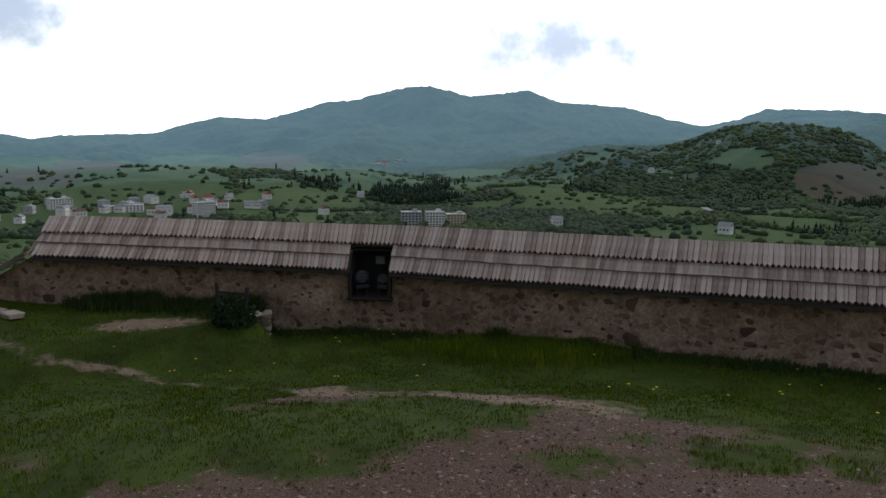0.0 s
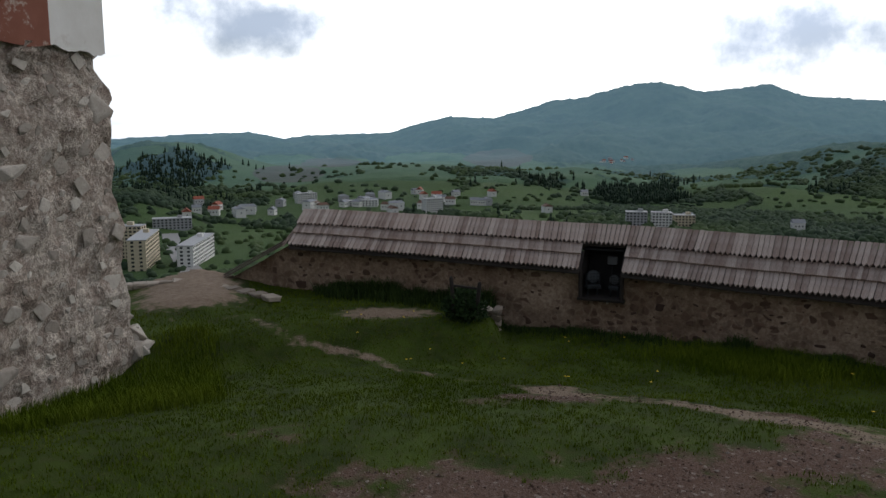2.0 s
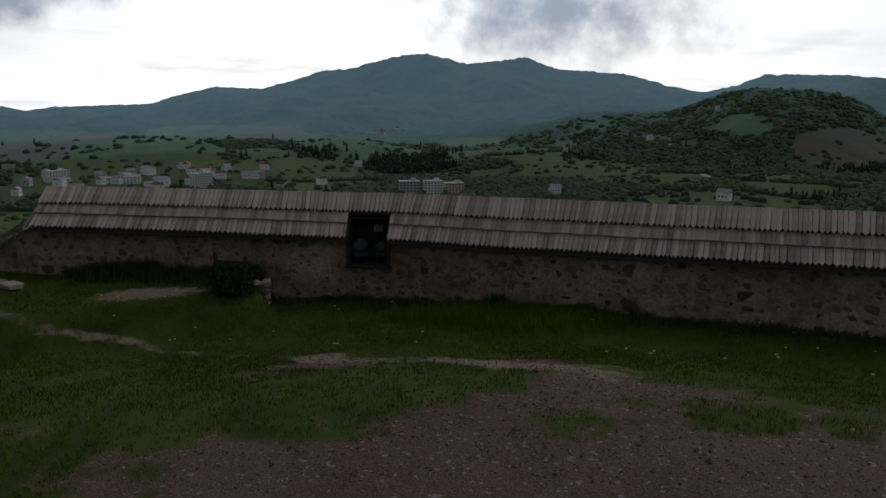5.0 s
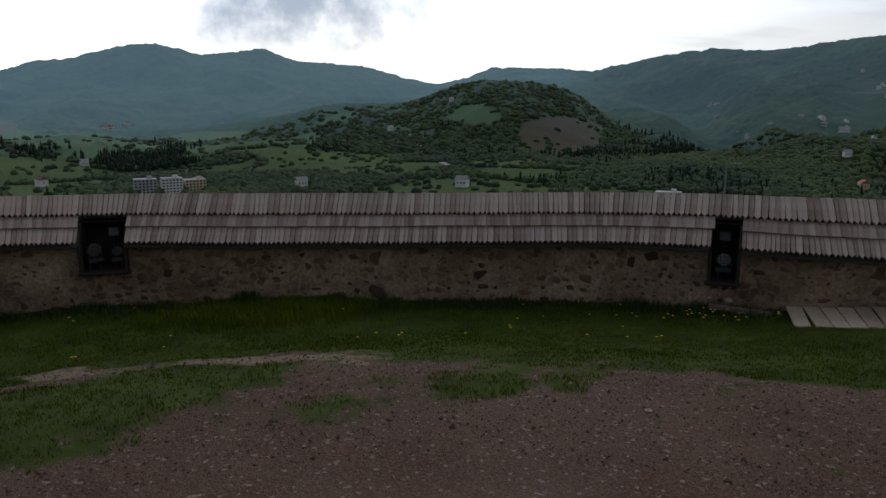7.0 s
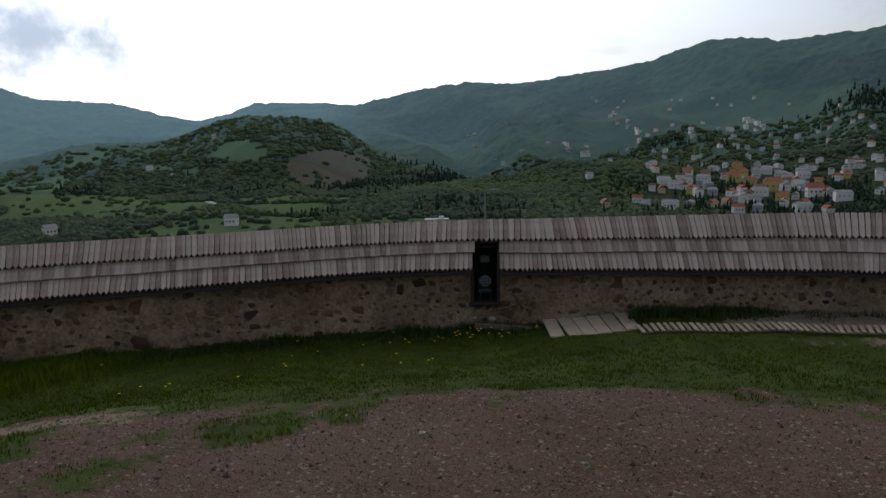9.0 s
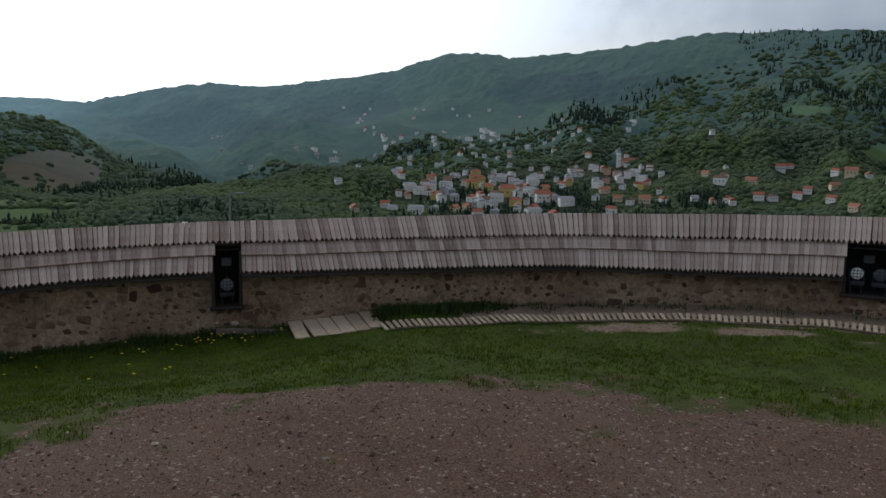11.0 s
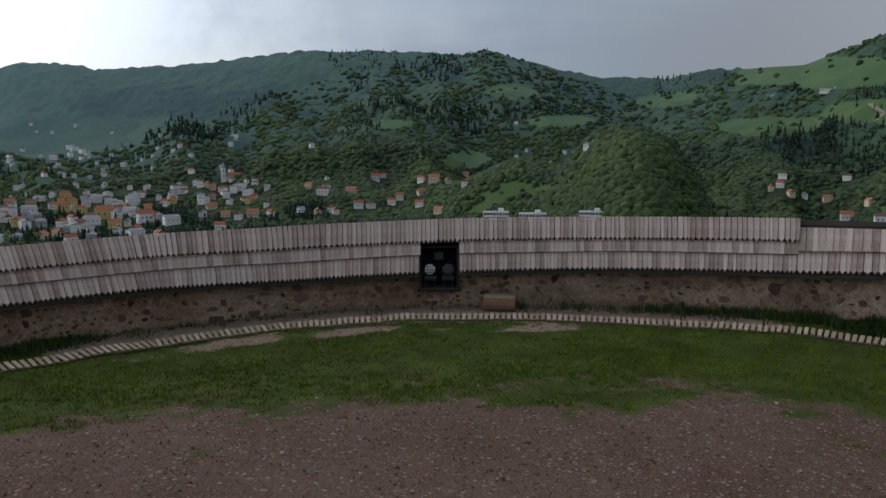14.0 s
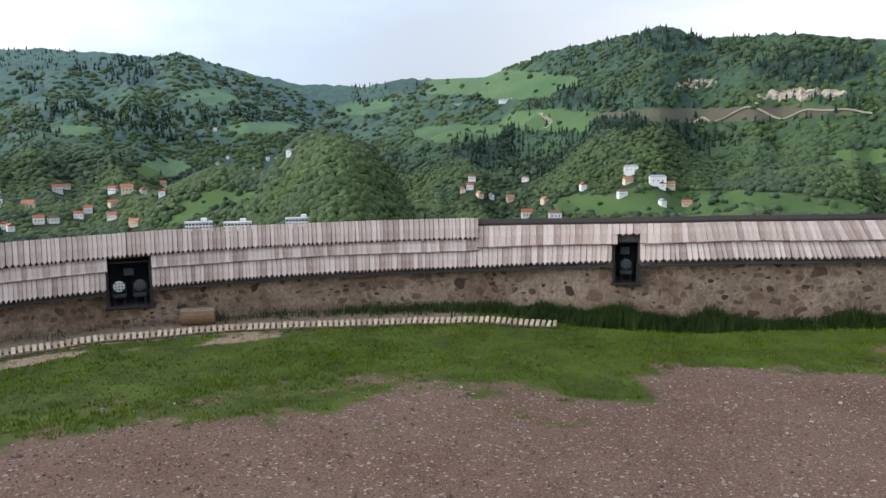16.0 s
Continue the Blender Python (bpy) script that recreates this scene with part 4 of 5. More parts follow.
for side in (-0.15, 0.15):
    bm = bmesh.new()
    prev = None
    for a in np.linspace(pts[0], pts[-1], 60):
        r = float(walk_line(a)) - 0.32 + side
        ring = []
        for dr, dz in ((-0.025, -0.06), (0.025, -0.06), (0.025, 0.018), (-0.025, 0.018)):
            x, y = xy(a, r + dr)
            ring.append(bm.verts.new((x, y, ground_z(x, y) + dz)))
        if prev:
            for q in range(4):
                bm.faces.new((prev[q], prev[(q + 1) % 4], ring[(q + 1) % 4], ring[q]))
        else:
            bm.faces.new(ring)
        prev = ring
    bm.faces.new(prev[::-1])
    part("bearer", bm, OLDWOOD, boards)

plank_me = slat_me.copy()
plank_me.materials[0] = stone_mat("tan_ramp_planks", (0.40, 0.31, 0.22), (0.55, 0.44, 0.32))
ramp = thing("timber_ramp", Matrix(), "short ramp of wide pale weathered boards against the wall", "ramp")
for k in range(6):
    a = 43.4 + k * 1.03
    p, out, t, _a = along(run_at(a))
    m = Matrix((t, out, Vector((0, 0, 1)))).transposed().to_4x4()
    spots = [p - out * d + t * w for d in (0.06, 0.5, 0.94) for w in (-0.1, 0.1)]
    m.translation = p - out * 0.50 + Vector((0, 0, max(ground_z(q.x, q.y) for q in spots) + 0.02))
    shared("plank", plank_me, m @ Matrix.Rotation(radians(3), 4, "X") @ Matrix.Diagonal((3.65, 2.0, 1.2, 1)), ramp)
beam = thing("fallen_beam", Matrix(), "weathered grey beam lying at the wall foot", "beam")
p, out, t, _a = along(run_at(40.4))
m = Matrix((t, out, Vector((0, 0, 1)))).transposed().to_4x4()
m.translation = p - out * 0.25 + Vector((0, 0, float(wall_foot(40)) + 0.05))
part("timber", block(bmesh.new(), (1.1, 0.10, 0.08), m @ Matrix.Rotation(radians(4), 4, "Y"), 0.012, 0.006), OLDWOOD, beam)

LOGWOOD = stone_mat("split_log", (0.17, 0.105, 0.06), (0.24, 0.15, 0.09))
x, y = xy(87.3, 14.05)
seat_m = pose(float(x), float(y), ground_z(float(x), float(y)) + 0.0, 0, 0, -87.3)
seat = thing("log_seat", seat_m, "short split log seat with pale sawn top by the wall", "log seat")
bm = bmesh.new()
prof = [(0.17 * math.cos(radians(q)), 0.17 * math.sin(radians(q))) for q in range(150, 391, 20)]
ends = []
for xx in (-0.28, 0.28):
    ends.append([bm.verts.new((xx + rnd.uniform(-0.01, 0.01), py, pz + 0.16)) for py, pz in prof])
n = len(prof)
for q in range(n):
    bm.faces.new((ends[0][q], ends[0][(q + 1) % n], ends[1][(q + 1) % n], ends[1][q]))
bm.faces.new(ends[0][::-1]), bm.faces.new(ends[1])
bmesh.ops.recalc_face_normals(bm, faces=bm.faces)
part("log", bm, LOGWOOD, seat)
part("sawn_top", block(bmesh.new(), (0.57, 0.31, 0.03), Matrix.Translation((0, 0, 0.255)), 0.008), SLATWOOD, seat)


# ---- the ruin ----
def ruin_mat():
    k = Mat("ruin_masonry", 0.95, 0.15)
    big, mid, fine = k.noise(1.3, 5), k.noise(6, 6, 0.7), k.noise(22, 6, 0.7)
    a = k.mix(k.span(big, 0.3, 0.7), (0.54, 0.46, 0.38), (0.76, 0.68, 0.59))
    a = k.mix(k.span(mid, 0.42, 0.6), k.mix(0.8, a, (0.4, 0.34, 0.32), "MULTIPLY"), a)
    a = k.mix(k.span(fine, 0.38, 0.55, 0.6, 0), a, (0.16, 0.12, 0.10))
    return k.done(a, k.math("ADD", mid, fine), 1.0, 0.05)


def plaster_mat(name, c1, c2, wear):
    k = Mat(name, 0.9, 0.2)
    a = k.mix(k.span(k.noise(1.7, 5), 0.3, 0.7), c1, c2)
    a = k.mix(k.span(k.noise(3.0, 6, 0.7), 0.60, 0.66, 0, wear), a, (0.5, 0.42, 0.36))
    f = k.noise(20, 5)
    return k.done(a, f, 0.3, 0.01)


RUIN = ruin_mat()
REDP = plaster_mat("red_brown_plaster", (0.20, 0.075, 0.05), (0.27, 0.11, 0.075), 0.8)
WHITEP = plaster_mat("white_plaster", (0.66, 0.63, 0.58), (0.78, 0.76, 0.72), 0.3)
ruin = thing("ruined_wall", Matrix(), "thick ruined wall of pale rubble with remains of plaster", "ruin")
RX0, RY1, RY0, RTOP, PLZ = -7.5, 9.2, 1.0, 8.5, 4.45


def ruin_corner(z):
    return RY1 + 0.14 * (1 - z / 4) + 0.10 * noise.noise(Vector((0, 3.3, z * 2.2))) + (0.14 if 3.75 < z < 4.05 else 0) - (0.14 if 4.15 < z < 4.4 else 0)


bm = bmesh.new()
ny, nz = 66, 38
grid = []
for j in range(nz + 1):
    z = -0.3 + (PLZ + 0.3) * j / nz
    row = []
    for i in range(ny + 1):
        y = RY0 + (ruin_corner(z) - RY0) * i / ny
        q = Vector((0, y, z))
        dx = 0.16 * (1 - z / PLZ) * 0.8 + 0.10 * noise.noise(q * 1.6) + 0.07 * noise.noise(q * 4.5)
        row.append(bm.verts.new((RX0 + dx, y, z)))
    for xx in (-0.7, -1.5):
        y = ruin_corner(z) + 0.08 * noise.noise(Vector((xx * 3, 0, z * 3)))
        row.append(bm.verts.new((RX0 + xx, y, z)))
    row.append(bm.verts.new((RX0 - 1.5, RY0, z)))
    grid.append(row)
for a, b in zip(grid, grid[1:]):
    for i in range(len(a)):
        k = (i + 1) % len(a)
        bm.faces.new((a[i], a[k], b[k], b[i]))
bm.faces.new(grid[-1])
bmesh.ops.recalc_face_normals(bm, faces=bm.faces)
part("masonry", bm, RUIN, ruin)
# stones that stand proud
placed = []
for _ in range(2500):
    if len(placed) >= 290:
        break
    w = min(0.6, rnd.lognormvariate(-1.25, 0.45))
    h = w * rnd.uniform(0.55, 1.0)
    y, z = rnd.uniform(5.0, 9.15), rnd.uniform(0.1, 4.3)
    if any(abs(y - q[0]) < (w + q[2]) * 0.40 and abs(z - q[1]) < (h + q[3]) * 0.40 for q in placed):
        continue
    placed.append((y, z, w, h))
    q = Vector((0, y, z))
    dx = 0.16 * (1 - z / PLZ) * 0.8 + 0.10 * noise.noise(q * 1.6) + 0.07 * noise.noise(q * 4.5)
    m = Matrix.Translation((RX0 + dx - 0.02, min(y, ruin_corner(z) - w * 0.3), z)) @ Matrix.Rotation(radians(90), 4, "Z") @ Matrix.Rotation(radians(rnd.uniform(-25, 25)), 4, "Y")
    shared("stone", rnd.choice(PALES), m @ Matrix.Diagonal((w, rnd.uniform(0.10, 0.2), h, 1)), ruin)
# plinth stones at the foot of the corner
for k in range(9):
    m = Matrix.Translation((RX0 + 0.05 - 0.12 * (k // 3), RY1 + 0.16 + 0.10 * (k % 3), 0.30 + 0.20 * (k // 3))) @ Matrix.Rotation(radians(40 * k), 4, "Z")
    shared("plinth_stone", PALES[k], m @ Matrix.Diagonal((0.42, 0.6, 0.3, 1)), ruin)


def plaster(name, y0, y1, material, label):
    bm = bmesh.new()
    n = 24
    rows = []
    for i in range(n + 1):
        y = y0 + (y1 - y0) * i / n
        low = PLZ - 0.05 + 0.09 * noise.noise(Vector((y * 2.5, 1, 0))) + 0.04 * noise.noise(Vector((y * 9, 1, 0)))
        x = RX0 + 0.07
        rows.append([bm.verts.new(c) for c in ((x - 0.35, y, low + 0.05), (x, y, low), (x + 0.01, y, (low + RTOP) / 2), (x, y, RTOP), (x - 1.3, y, RTOP), (x - 1.3, y, low))])
    for a, b in zip(rows, rows[1:]):
        for k in range(6):
            bm.faces.new((a[k], b[k], b[(k + 1) % 6], a[(k + 1) % 6]))
    bm.faces.new(rows[0]), bm.faces.new(rows[-1][::-1])
    bmesh.ops.recalc_face_normals(bm, faces=bm.faces)
    part(name, bm, material, ruin, label)


plaster("plaster_face", RY0, 8.20, REDP, "flaking red-brown plaster")
plaster("plaster_quoin", 8.20, RY1 - 0.04, WHITEP, "white plaster corner band")


# ---- low parapet of flat stones, retaining wall end, shrub and posts ----
parapet = thing("low_parapet", Matrix(), "row of flat pale cap stones along the bank edge", "parapet")
for k in range(13):
    a = -39.4 + k * 0.86
    r = float(np.interp(a, [-40, -34.5, -28.3], [15.6, 15.5, 13.9]))
    x, y = xy(a, r)
    z = float(np.interp(a, [-40, -34.5, -28.3], [0.58, 0.60, 0.50]))
    m = pose(float(x), float(y), z - 0.02, rnd.uniform(-3, 3), rnd.uniform(-3, 3), -a + rnd.uniform(-8, 8) + (0 if a < -34.5 else 28))
    part("cap_stone", block(bmesh.new(), (0.27, 0.30, 0.10), Matrix(), 0.02, 0.012), CAPSTONE, parapet).matrix_basis = m

pier = thing("retaining_wall_end", Matrix(), "low dry stone pier ending the raised bank", "stone pier")
x, y = xy(-12.9, 13.0)
for row in range(5):
    for k in range(3):
        m = pose(float(x) - 0.14 * k + rnd.uniform(-0.02, 0.02), float(y) + rnd.uniform(-0.03, 0.03), 0.03 + row * 0.105, 0, 0, rnd.uniform(-12, 12))
        shared("stone", DULLS[(row * 3 + k) % 10], m @ Matrix.Diagonal((0.26, 0.7, 0.15, 1)), pier)


def leaf_cloud(name, centre, size, count, leaf, material, seed, parent=None):
    rr = np.random.RandomState(seed)
    d = rr.normal(size=(count, 3))
    d /= np.linalg.norm(d, axis=1)[:, None]
    rad = rr.uniform(0.35, 1.0, count) ** 0.5 * (0.75 + 0.5 * rr.rand(count))
    c = d * rad[:, None] * np.array(size) + np.array(centre)
    u = rr.normal(size=(count, 3))
    u /= np.linalg.norm(u, axis=1)[:, None]
    w = np.cross(u, rr.normal(size=(count, 3)))
    w /= np.linalg.norm(w, axis=1)[:, None]
    l = leaf * rr.uniform(0.6, 1.4, count)[:, None]
    v = np.stack([c - u * l, c + w * l * 0.45, c + u * l, c - w * l * 0.45], 1).reshape(-1, 3)
    me = from_arrays(name, v, np.arange(count * 4).reshape(-1, 4), material)
    ob = new(name, me)
    ob.parent = parent
    return ob


SHRUB = leaf_mat("shrub_leaves", (0.012, 0.028, 0.010), (0.035, 0.065, 0.020), 3, 0.0)
x, y = (float(q) for q in xy(-15.2, 12.7))
shrub = thing("shrub", pose(x, y, 0.3), "dense dark green shrub growing round two posts", "shrub")
leaf_cloud("foliage", (0, 0, 0.26), (0.36, 0.3, 0.3), 2600, 0.035, SHRUB, 4, shrub)
part("stem", lathe(bmesh.new(), [(0.03, -0.1), (0.02, 0.25), (0.008, 0.5)], 7), DARKWOOD, shrub)
for dx, h in ((-0.15, 0.68), (0.20, 0.62)):
    post = thing("wooden_post", pose(x + dx, y - 0.1, ground_z(x + dx, y - 0.1), 2, 3 * dx * 10, 0), "short dark wooden post standing in the shrub", "post", "posts in the shrub")
    part("shaft", lathe(bmesh.new(), [(0.035, -0.1), (0.033, h), (0.02, h + 0.03)], 8), DARKWOOD, post)
rail = thing("wooden_rail", pose(x + 0.03, y - 0.1, 0.3 + 0.62, 0, 4, 0), "thin dark rail between the two posts", "rail")
part("bar", block(bmesh.new(), (0.40, 0.03, 0.035), Matrix(), 0.005), DARKWOOD, rail)


# ---- grass, weeds, pebbles, dandelions ----
def blades(name, label, x, y, h, per, spread, width, material, seed, category="grass"):
    rr = np.random.RandomState(seed)
    n = len(x)
    X, Y, H = np.repeat(x, per), np.repeat(y, per), np.repeat(h, per) * rr.uniform(0.5, 1.25, n * per)
    X, Y = X + rr.normal(0, spread, n * per), Y + rr.normal(0, spread, n * per)
    a, r = polar(X, Y)
    Z = land(a, r)
    th = rr.uniform(0, 2 * np.pi, n * per)
    lean = rr.uniform(0.1, 0.7, n * per) * H
    dx, dy = np.cos(th), np.sin(th)
    wv = width * rr.uniform(0.6, 1.3, n * per)
    base = np.stack([X, Y, Z - 0.01], 1)
    side = np.stack([-dy * wv, dx * wv, 0 * X], 1)
    mid = base + np.stack([dx * lean * 0.35, dy * lean * 0.35, H * 0.6], 1)
    tip = base + np.stack([dx * lean, dy * lean, H], 1)
    v = np.stack([base - side, base + side, mid + side * 0.7, tip, mid - side * 0.7], 1).reshape(-1, 3)
    k = np.arange(n * per)[:, None] * 5
    f = np.concatenate([k + np.array([[0, 1, 2]]), k + np.array([[0, 2, 4]]), k + np.array([[4, 2, 3]])])
    return tagged(new(name, from_arrays(name, v, f, material)), label, category, kind="stuff")


rr = np.random.RandomState(12)
n = 150000
A, R = rr.uniform(-56, 138, n), np.sqrt(rr.uniform(5.6 ** 2, 16.5 ** 2, n))
x, y = xy(A, R)
keep = (R < wall_dist(A) - 0.03) & (gravel_at(A, R) + (fbm(x * 3.5, y * 3.5, 3, 61) - 0.5) * 0.7 < 0.47) & (trail_at(A, R) < 0.38) & ((x > -7.2) | (y > 9.7))
patch = fbm(x * 1.3, y * 1.3, 3, 63)
keep &= (rr.rand(n) < 0.25 + 1.3 * patch) & ((A < 42.6) | (A > 49.3) | (R < wall_dist(A) - 0.98))
x, y, A, R, patch = x[keep], y[keep], A[keep], R[keep], patch[keep]
sel = slice(0, 46000)
blades("grass", "short uneven green grass over the yard", x[sel], y[sel], 0.025 + 0.045 * patch[sel], 4, 0.025, 0.0045, BLADE, 1)
WEED = leaf_mat("dark_weeds", (0.018, 0.034, 0.009), (0.060, 0.096, 0.020), 2, 0.0)
n = 26000
A = rr.uniform(-26, 138, n)
R = wall_dist(A) - np.abs(rr.normal(0, 0.22, n)) - 0.04
x, y = xy(A, R)
amount = np.interp(A, [-26, -24, -14, -12, -2, 2, 8, 12, 36, 44, 48, 51, 56, 60, 84, 99, 108, 112, 124, 138], [0.2, 1, 1, 0.2, 0.35, 0.9, 0.9, 0.4, 0.3, 0.3, 0.8, 1, 0.6, 0.04, 0.02, 0.12, 0.5, 1.0, 0.9, 0.6])
keep = (rr.rand(n) < amount * (0.4 + fbm(x * 1.5, y * 1.5, 2, 64))) & ((A < 42.6) | (A > 49.3))
x, y, A = x[keep], y[keep], A[keep]
tall = np.interp(A, [-26, -14, -12, 0, 5, 10, 30, 47, 55, 60, 90, 112, 138], [0.26, 0.26, 0.1, 0.12, 0.2, 0.14, 0.10, 0.22, 0.2, 0.08, 0.2, 0.30, 0.22])
tall = tall * (0.08 + 1.8 * fbm(x * 2.2, y * 2.2, 3, 66) ** 1.3)
blades("weeds", "tall dark weeds along the foot of the wall", x, y, tall, 4, 0.04, 0.008, WEED, 2, "weeds")
# rough tufts by the wall and the ruin
n = 5200
A = np.concatenate([rr.normal(5.5, 3.4, n // 2), rr.uniform(-47, -33, n // 2)])
R = np.concatenate([rr.normal(12.2, 0.35, n // 2), rr.uniform(9.0, 12.6, n // 2)])
x, y = xy(A, R)
keep = (x > -7.35) & (R < wall_dist(A) - 0.05)
blades("tall_grass", "rough tall grass tufts by the wall and ruin", x[keep], y[keep], np.full(keep.sum(), 0.16), 5, 0.05, 0.005, BLADE, 3)

def pebble_mat():
    k = Mat("pebbles", 0.9, 0.2)
    return k.done(k.mix(k.math("POWER", k.island(), 4.5), (0.088, 0.056, 0.042), (0.36, 0.31, 0.265)), k.noise(60, 3), 0.3, 0.004)


PEBBLE = pebble_mat()
oct_v = np.array([(1, 0, 0), (-1, 0, 0), (0, 1, 0), (0, -1, 0), (0, 0, 0.7), (0, 0, -0.7)])
oct_f = np.array([(0, 2, 4), (2, 1, 4), (1, 3, 4), (3, 0, 4), (2, 0, 5), (1, 2, 5), (3, 1, 5), (0, 3, 5)])
n = 60000
A, R = rr.uniform(-40, 136, n), np.sqrt(rr.uniform(5.4 ** 2, 13 ** 2, n))
x, y = xy(A, R)
keep = (np.maximum(gravel_at(A, R), trail_at(A, R)) + rr.normal(0, 0.12, n) > 0.5) & (R < wall_dist(A) - 0.5)
x, y, A, R = x[keep], y[keep], A[keep], R[keep]
size = np.minimum(0.05, 0.0058 * np.exp(np.abs(rr.normal(0, 0.5, len(x)))))
V = oct_v[None] * size[:, None, None] * rr.uniform(0.6, 1.4, (len(x), 6, 1)) + np.stack([x, y, land(A, R) + size * 0.25], 1)[:, None]
F = (np.arange(len(x))[:, None, None] * 6 + oct_f[None]).reshape(-1, 3)
tagged(new("gravel", from_arrays("gravel", V.reshape(-1, 3), F, PEBBLE)), "loose grey-brown gravel stones on the bare ground", "gravel", kind="stuff")
YELLOW = plain("dandelion_yellow", (0.75, 0.52, 0.03), 0.8)
n = 60
A = np.concatenate([rr.normal(37, 2.5, 26), rr.uniform(-25, 35, 34)])
R = wall_dist(A) - np.where(np.arange(n) < 26, rr.uniform(0.3, 1.0, n), rr.uniform(0.5, 3.5, n))
x, y = xy(A, R)
ring = np.array([(0, 0, 0.006)] + [(math.cos(q), math.sin(q), -0.004) for q in np.linspace(0, 2 * math.pi, 9)[:-1]])
V = ring[None] * np.array([0.02, 0.02, 1]) + np.stack([x, y, land(A, R) + 0.12], 1)[:, None]
F = np.array([(0, 1 + k, 1 + (k + 1) % 8) for k in range(8)])
F = (np.arange(n)[:, None, None] * 9 + F[None]).reshape(-1, 3)
tagged(new("dandelions", from_arrays("dandelions", V.reshape(-1, 3), F, YELLOW)), "yellow dandelion heads in the grass by the wall", "flowers", kind="stuff")


# ---- the valley: buildings ----
probe = np.exp(np.linspace(np.log(350), np.log(4500), 700))


def spot(az, el):
    """Distance at which the land, seen from the yard, first reaches a height angle at a bearing."""
    h = np.degrees(np.arctan2(land(np.full_like(probe, az), probe) - EYE, probe))
    hit = np.nonzero((h >= el) & (np.maximum.accumulate(h) <= h + 1e-6))[0]
    return float(probe[hit[0]]) if len(hit) else 1500.0


WINDOW = plain("dark_window_glass", (0.03, 0.035, 0.04), 0.15)
WALLS = {"white": plain("white_render", (0.78, 0.77, 0.74)), "cream": plain("cream_render", (0.62, 0.53, 0.38)), "grey": plain("grey_render", (0.42, 0.42, 0.43)), "pink": plain("pink_render", (0.58, 0.36, 0.29)), "yellow": plain("yellow_render", (0.6, 0.47, 0.18))}
ROOFS = {"red": plain("red_tiles", (0.33, 0.10, 0.06)), "brown": plain("brown_tiles", (0.15, 0.085, 0.06)), "slate": plain("grey_sheet_roof", (0.26, 0.27, 0.29)), "orange": plain("orange_tiles", (0.36, 0.15, 0.09))}


def house(m, w, d, h, pitch, wall, roof, hip=0.0):
    ob = thing("house", m, f"{wall} rendered house with a {'grey metal' if roof == 'slate' else roof + ' tiled'} roof", "house", "houses in the valley")
    part("wall", block(bmesh.new(), (w, d, h + 3), Matrix.Translation((0, 0, h / 2 - 1.5))), WALLS[wall], ob)
    bm = bmesh.new()
    e, o = 0.5, h + pitch
    lo = [bm.verts.new(c) for c in ((-w / 2 - e, -d / 2 - e, h), (w / 2 + e, -d / 2 - e, h), (w / 2 + e, d / 2 + e, h), (-w / 2 - e, d / 2 + e, h))]
    hi = [bm.verts.new(c) for c in ((-w / 2 - e + hip, 0, o), (w / 2 + e - hip, 0, o))]
    for q in ((lo[0], lo[1], hi[1], hi[0]), (lo[2], lo[3], hi[0], hi[1]), (lo[1], lo[2], hi[1]), (lo[3], lo[0], hi[0]), tuple(lo[::-1])):
        bm.faces.new(q)
    rf = part("roof", bm, ROOFS[roof], ob)
    part("chimney", block(bmesh.new(), (0.7, 0.7, 1.8), Matrix.Translation((w * 0.2, d * 0.1, o - 0.2)), 0.03), ROOFS["brown"], rf)
    for sx in (-0.28, 0.0, 0.28):
        part("window", block(bmesh.new(), (1.3, 0.12, 1.4), Matrix.Translation((sx * w, -d / 2, h * 0.55))), WINDOW, ob)
    part("window", block(bmesh.new(), (0.12, 1.2, 1.3), Matrix.Translation((w / 2, 0, h * 0.55))), WINDOW, ob)
    part("window", block(bmesh.new(), (0.12, 1.2, 1.3), Matrix.Translation((-w / 2, 0, h * 0.55))), WINDOW, ob)
    return ob


def at(az, r, turn=0.0, dz=0.0):
    x, y = xy(az, r)
    return pose(float(x), float(y), float(land(az, r)) + dz, 0, 0, -az + turn)


KINDS = [(12, 9, 7, 3.6, "white", "red", 0), (13, 9, 7, 3.0, "white", "brown", 1.5), (12, 10, 8, 2.4, "grey", "slate", 2.5), (13, 9, 6, 4.0, "cream", "orange", 0), (10, 8, 6.5, 3.0, "white", "slate", 0), (14, 10, 8.5, 3, "pink", "brown", 2), (16, 10, 8.5, 3.4, "yellow", "red", 3), (19, 11, 9.5, 2.4, "white", "slate", 2)]
models = []
for k in KINDS:
    models.append(house(at(160, 300), *k[:4], k[4], k[5], k[6]))
used = set()
homes = []


def settle(az, el, kind=None, turn=None, grow=1.0):
    r = spot(az, el)
    homes.append((az, r))
    kind = rnd.randrange(len(KINDS)) if kind is None else kind
    turn = rnd.choice((0, 90)) + rnd.uniform(-30, 30) if turn is None else turn
    m = at(az, r, turn)
    if kind in used or grow != 1.0:
        ob = copy_thing(models[kind], m)
        if grow != 1.0:
            ob.scale = (grow,) * 3
    else:
        used.add(kind)
        models[kind].matrix_basis = m


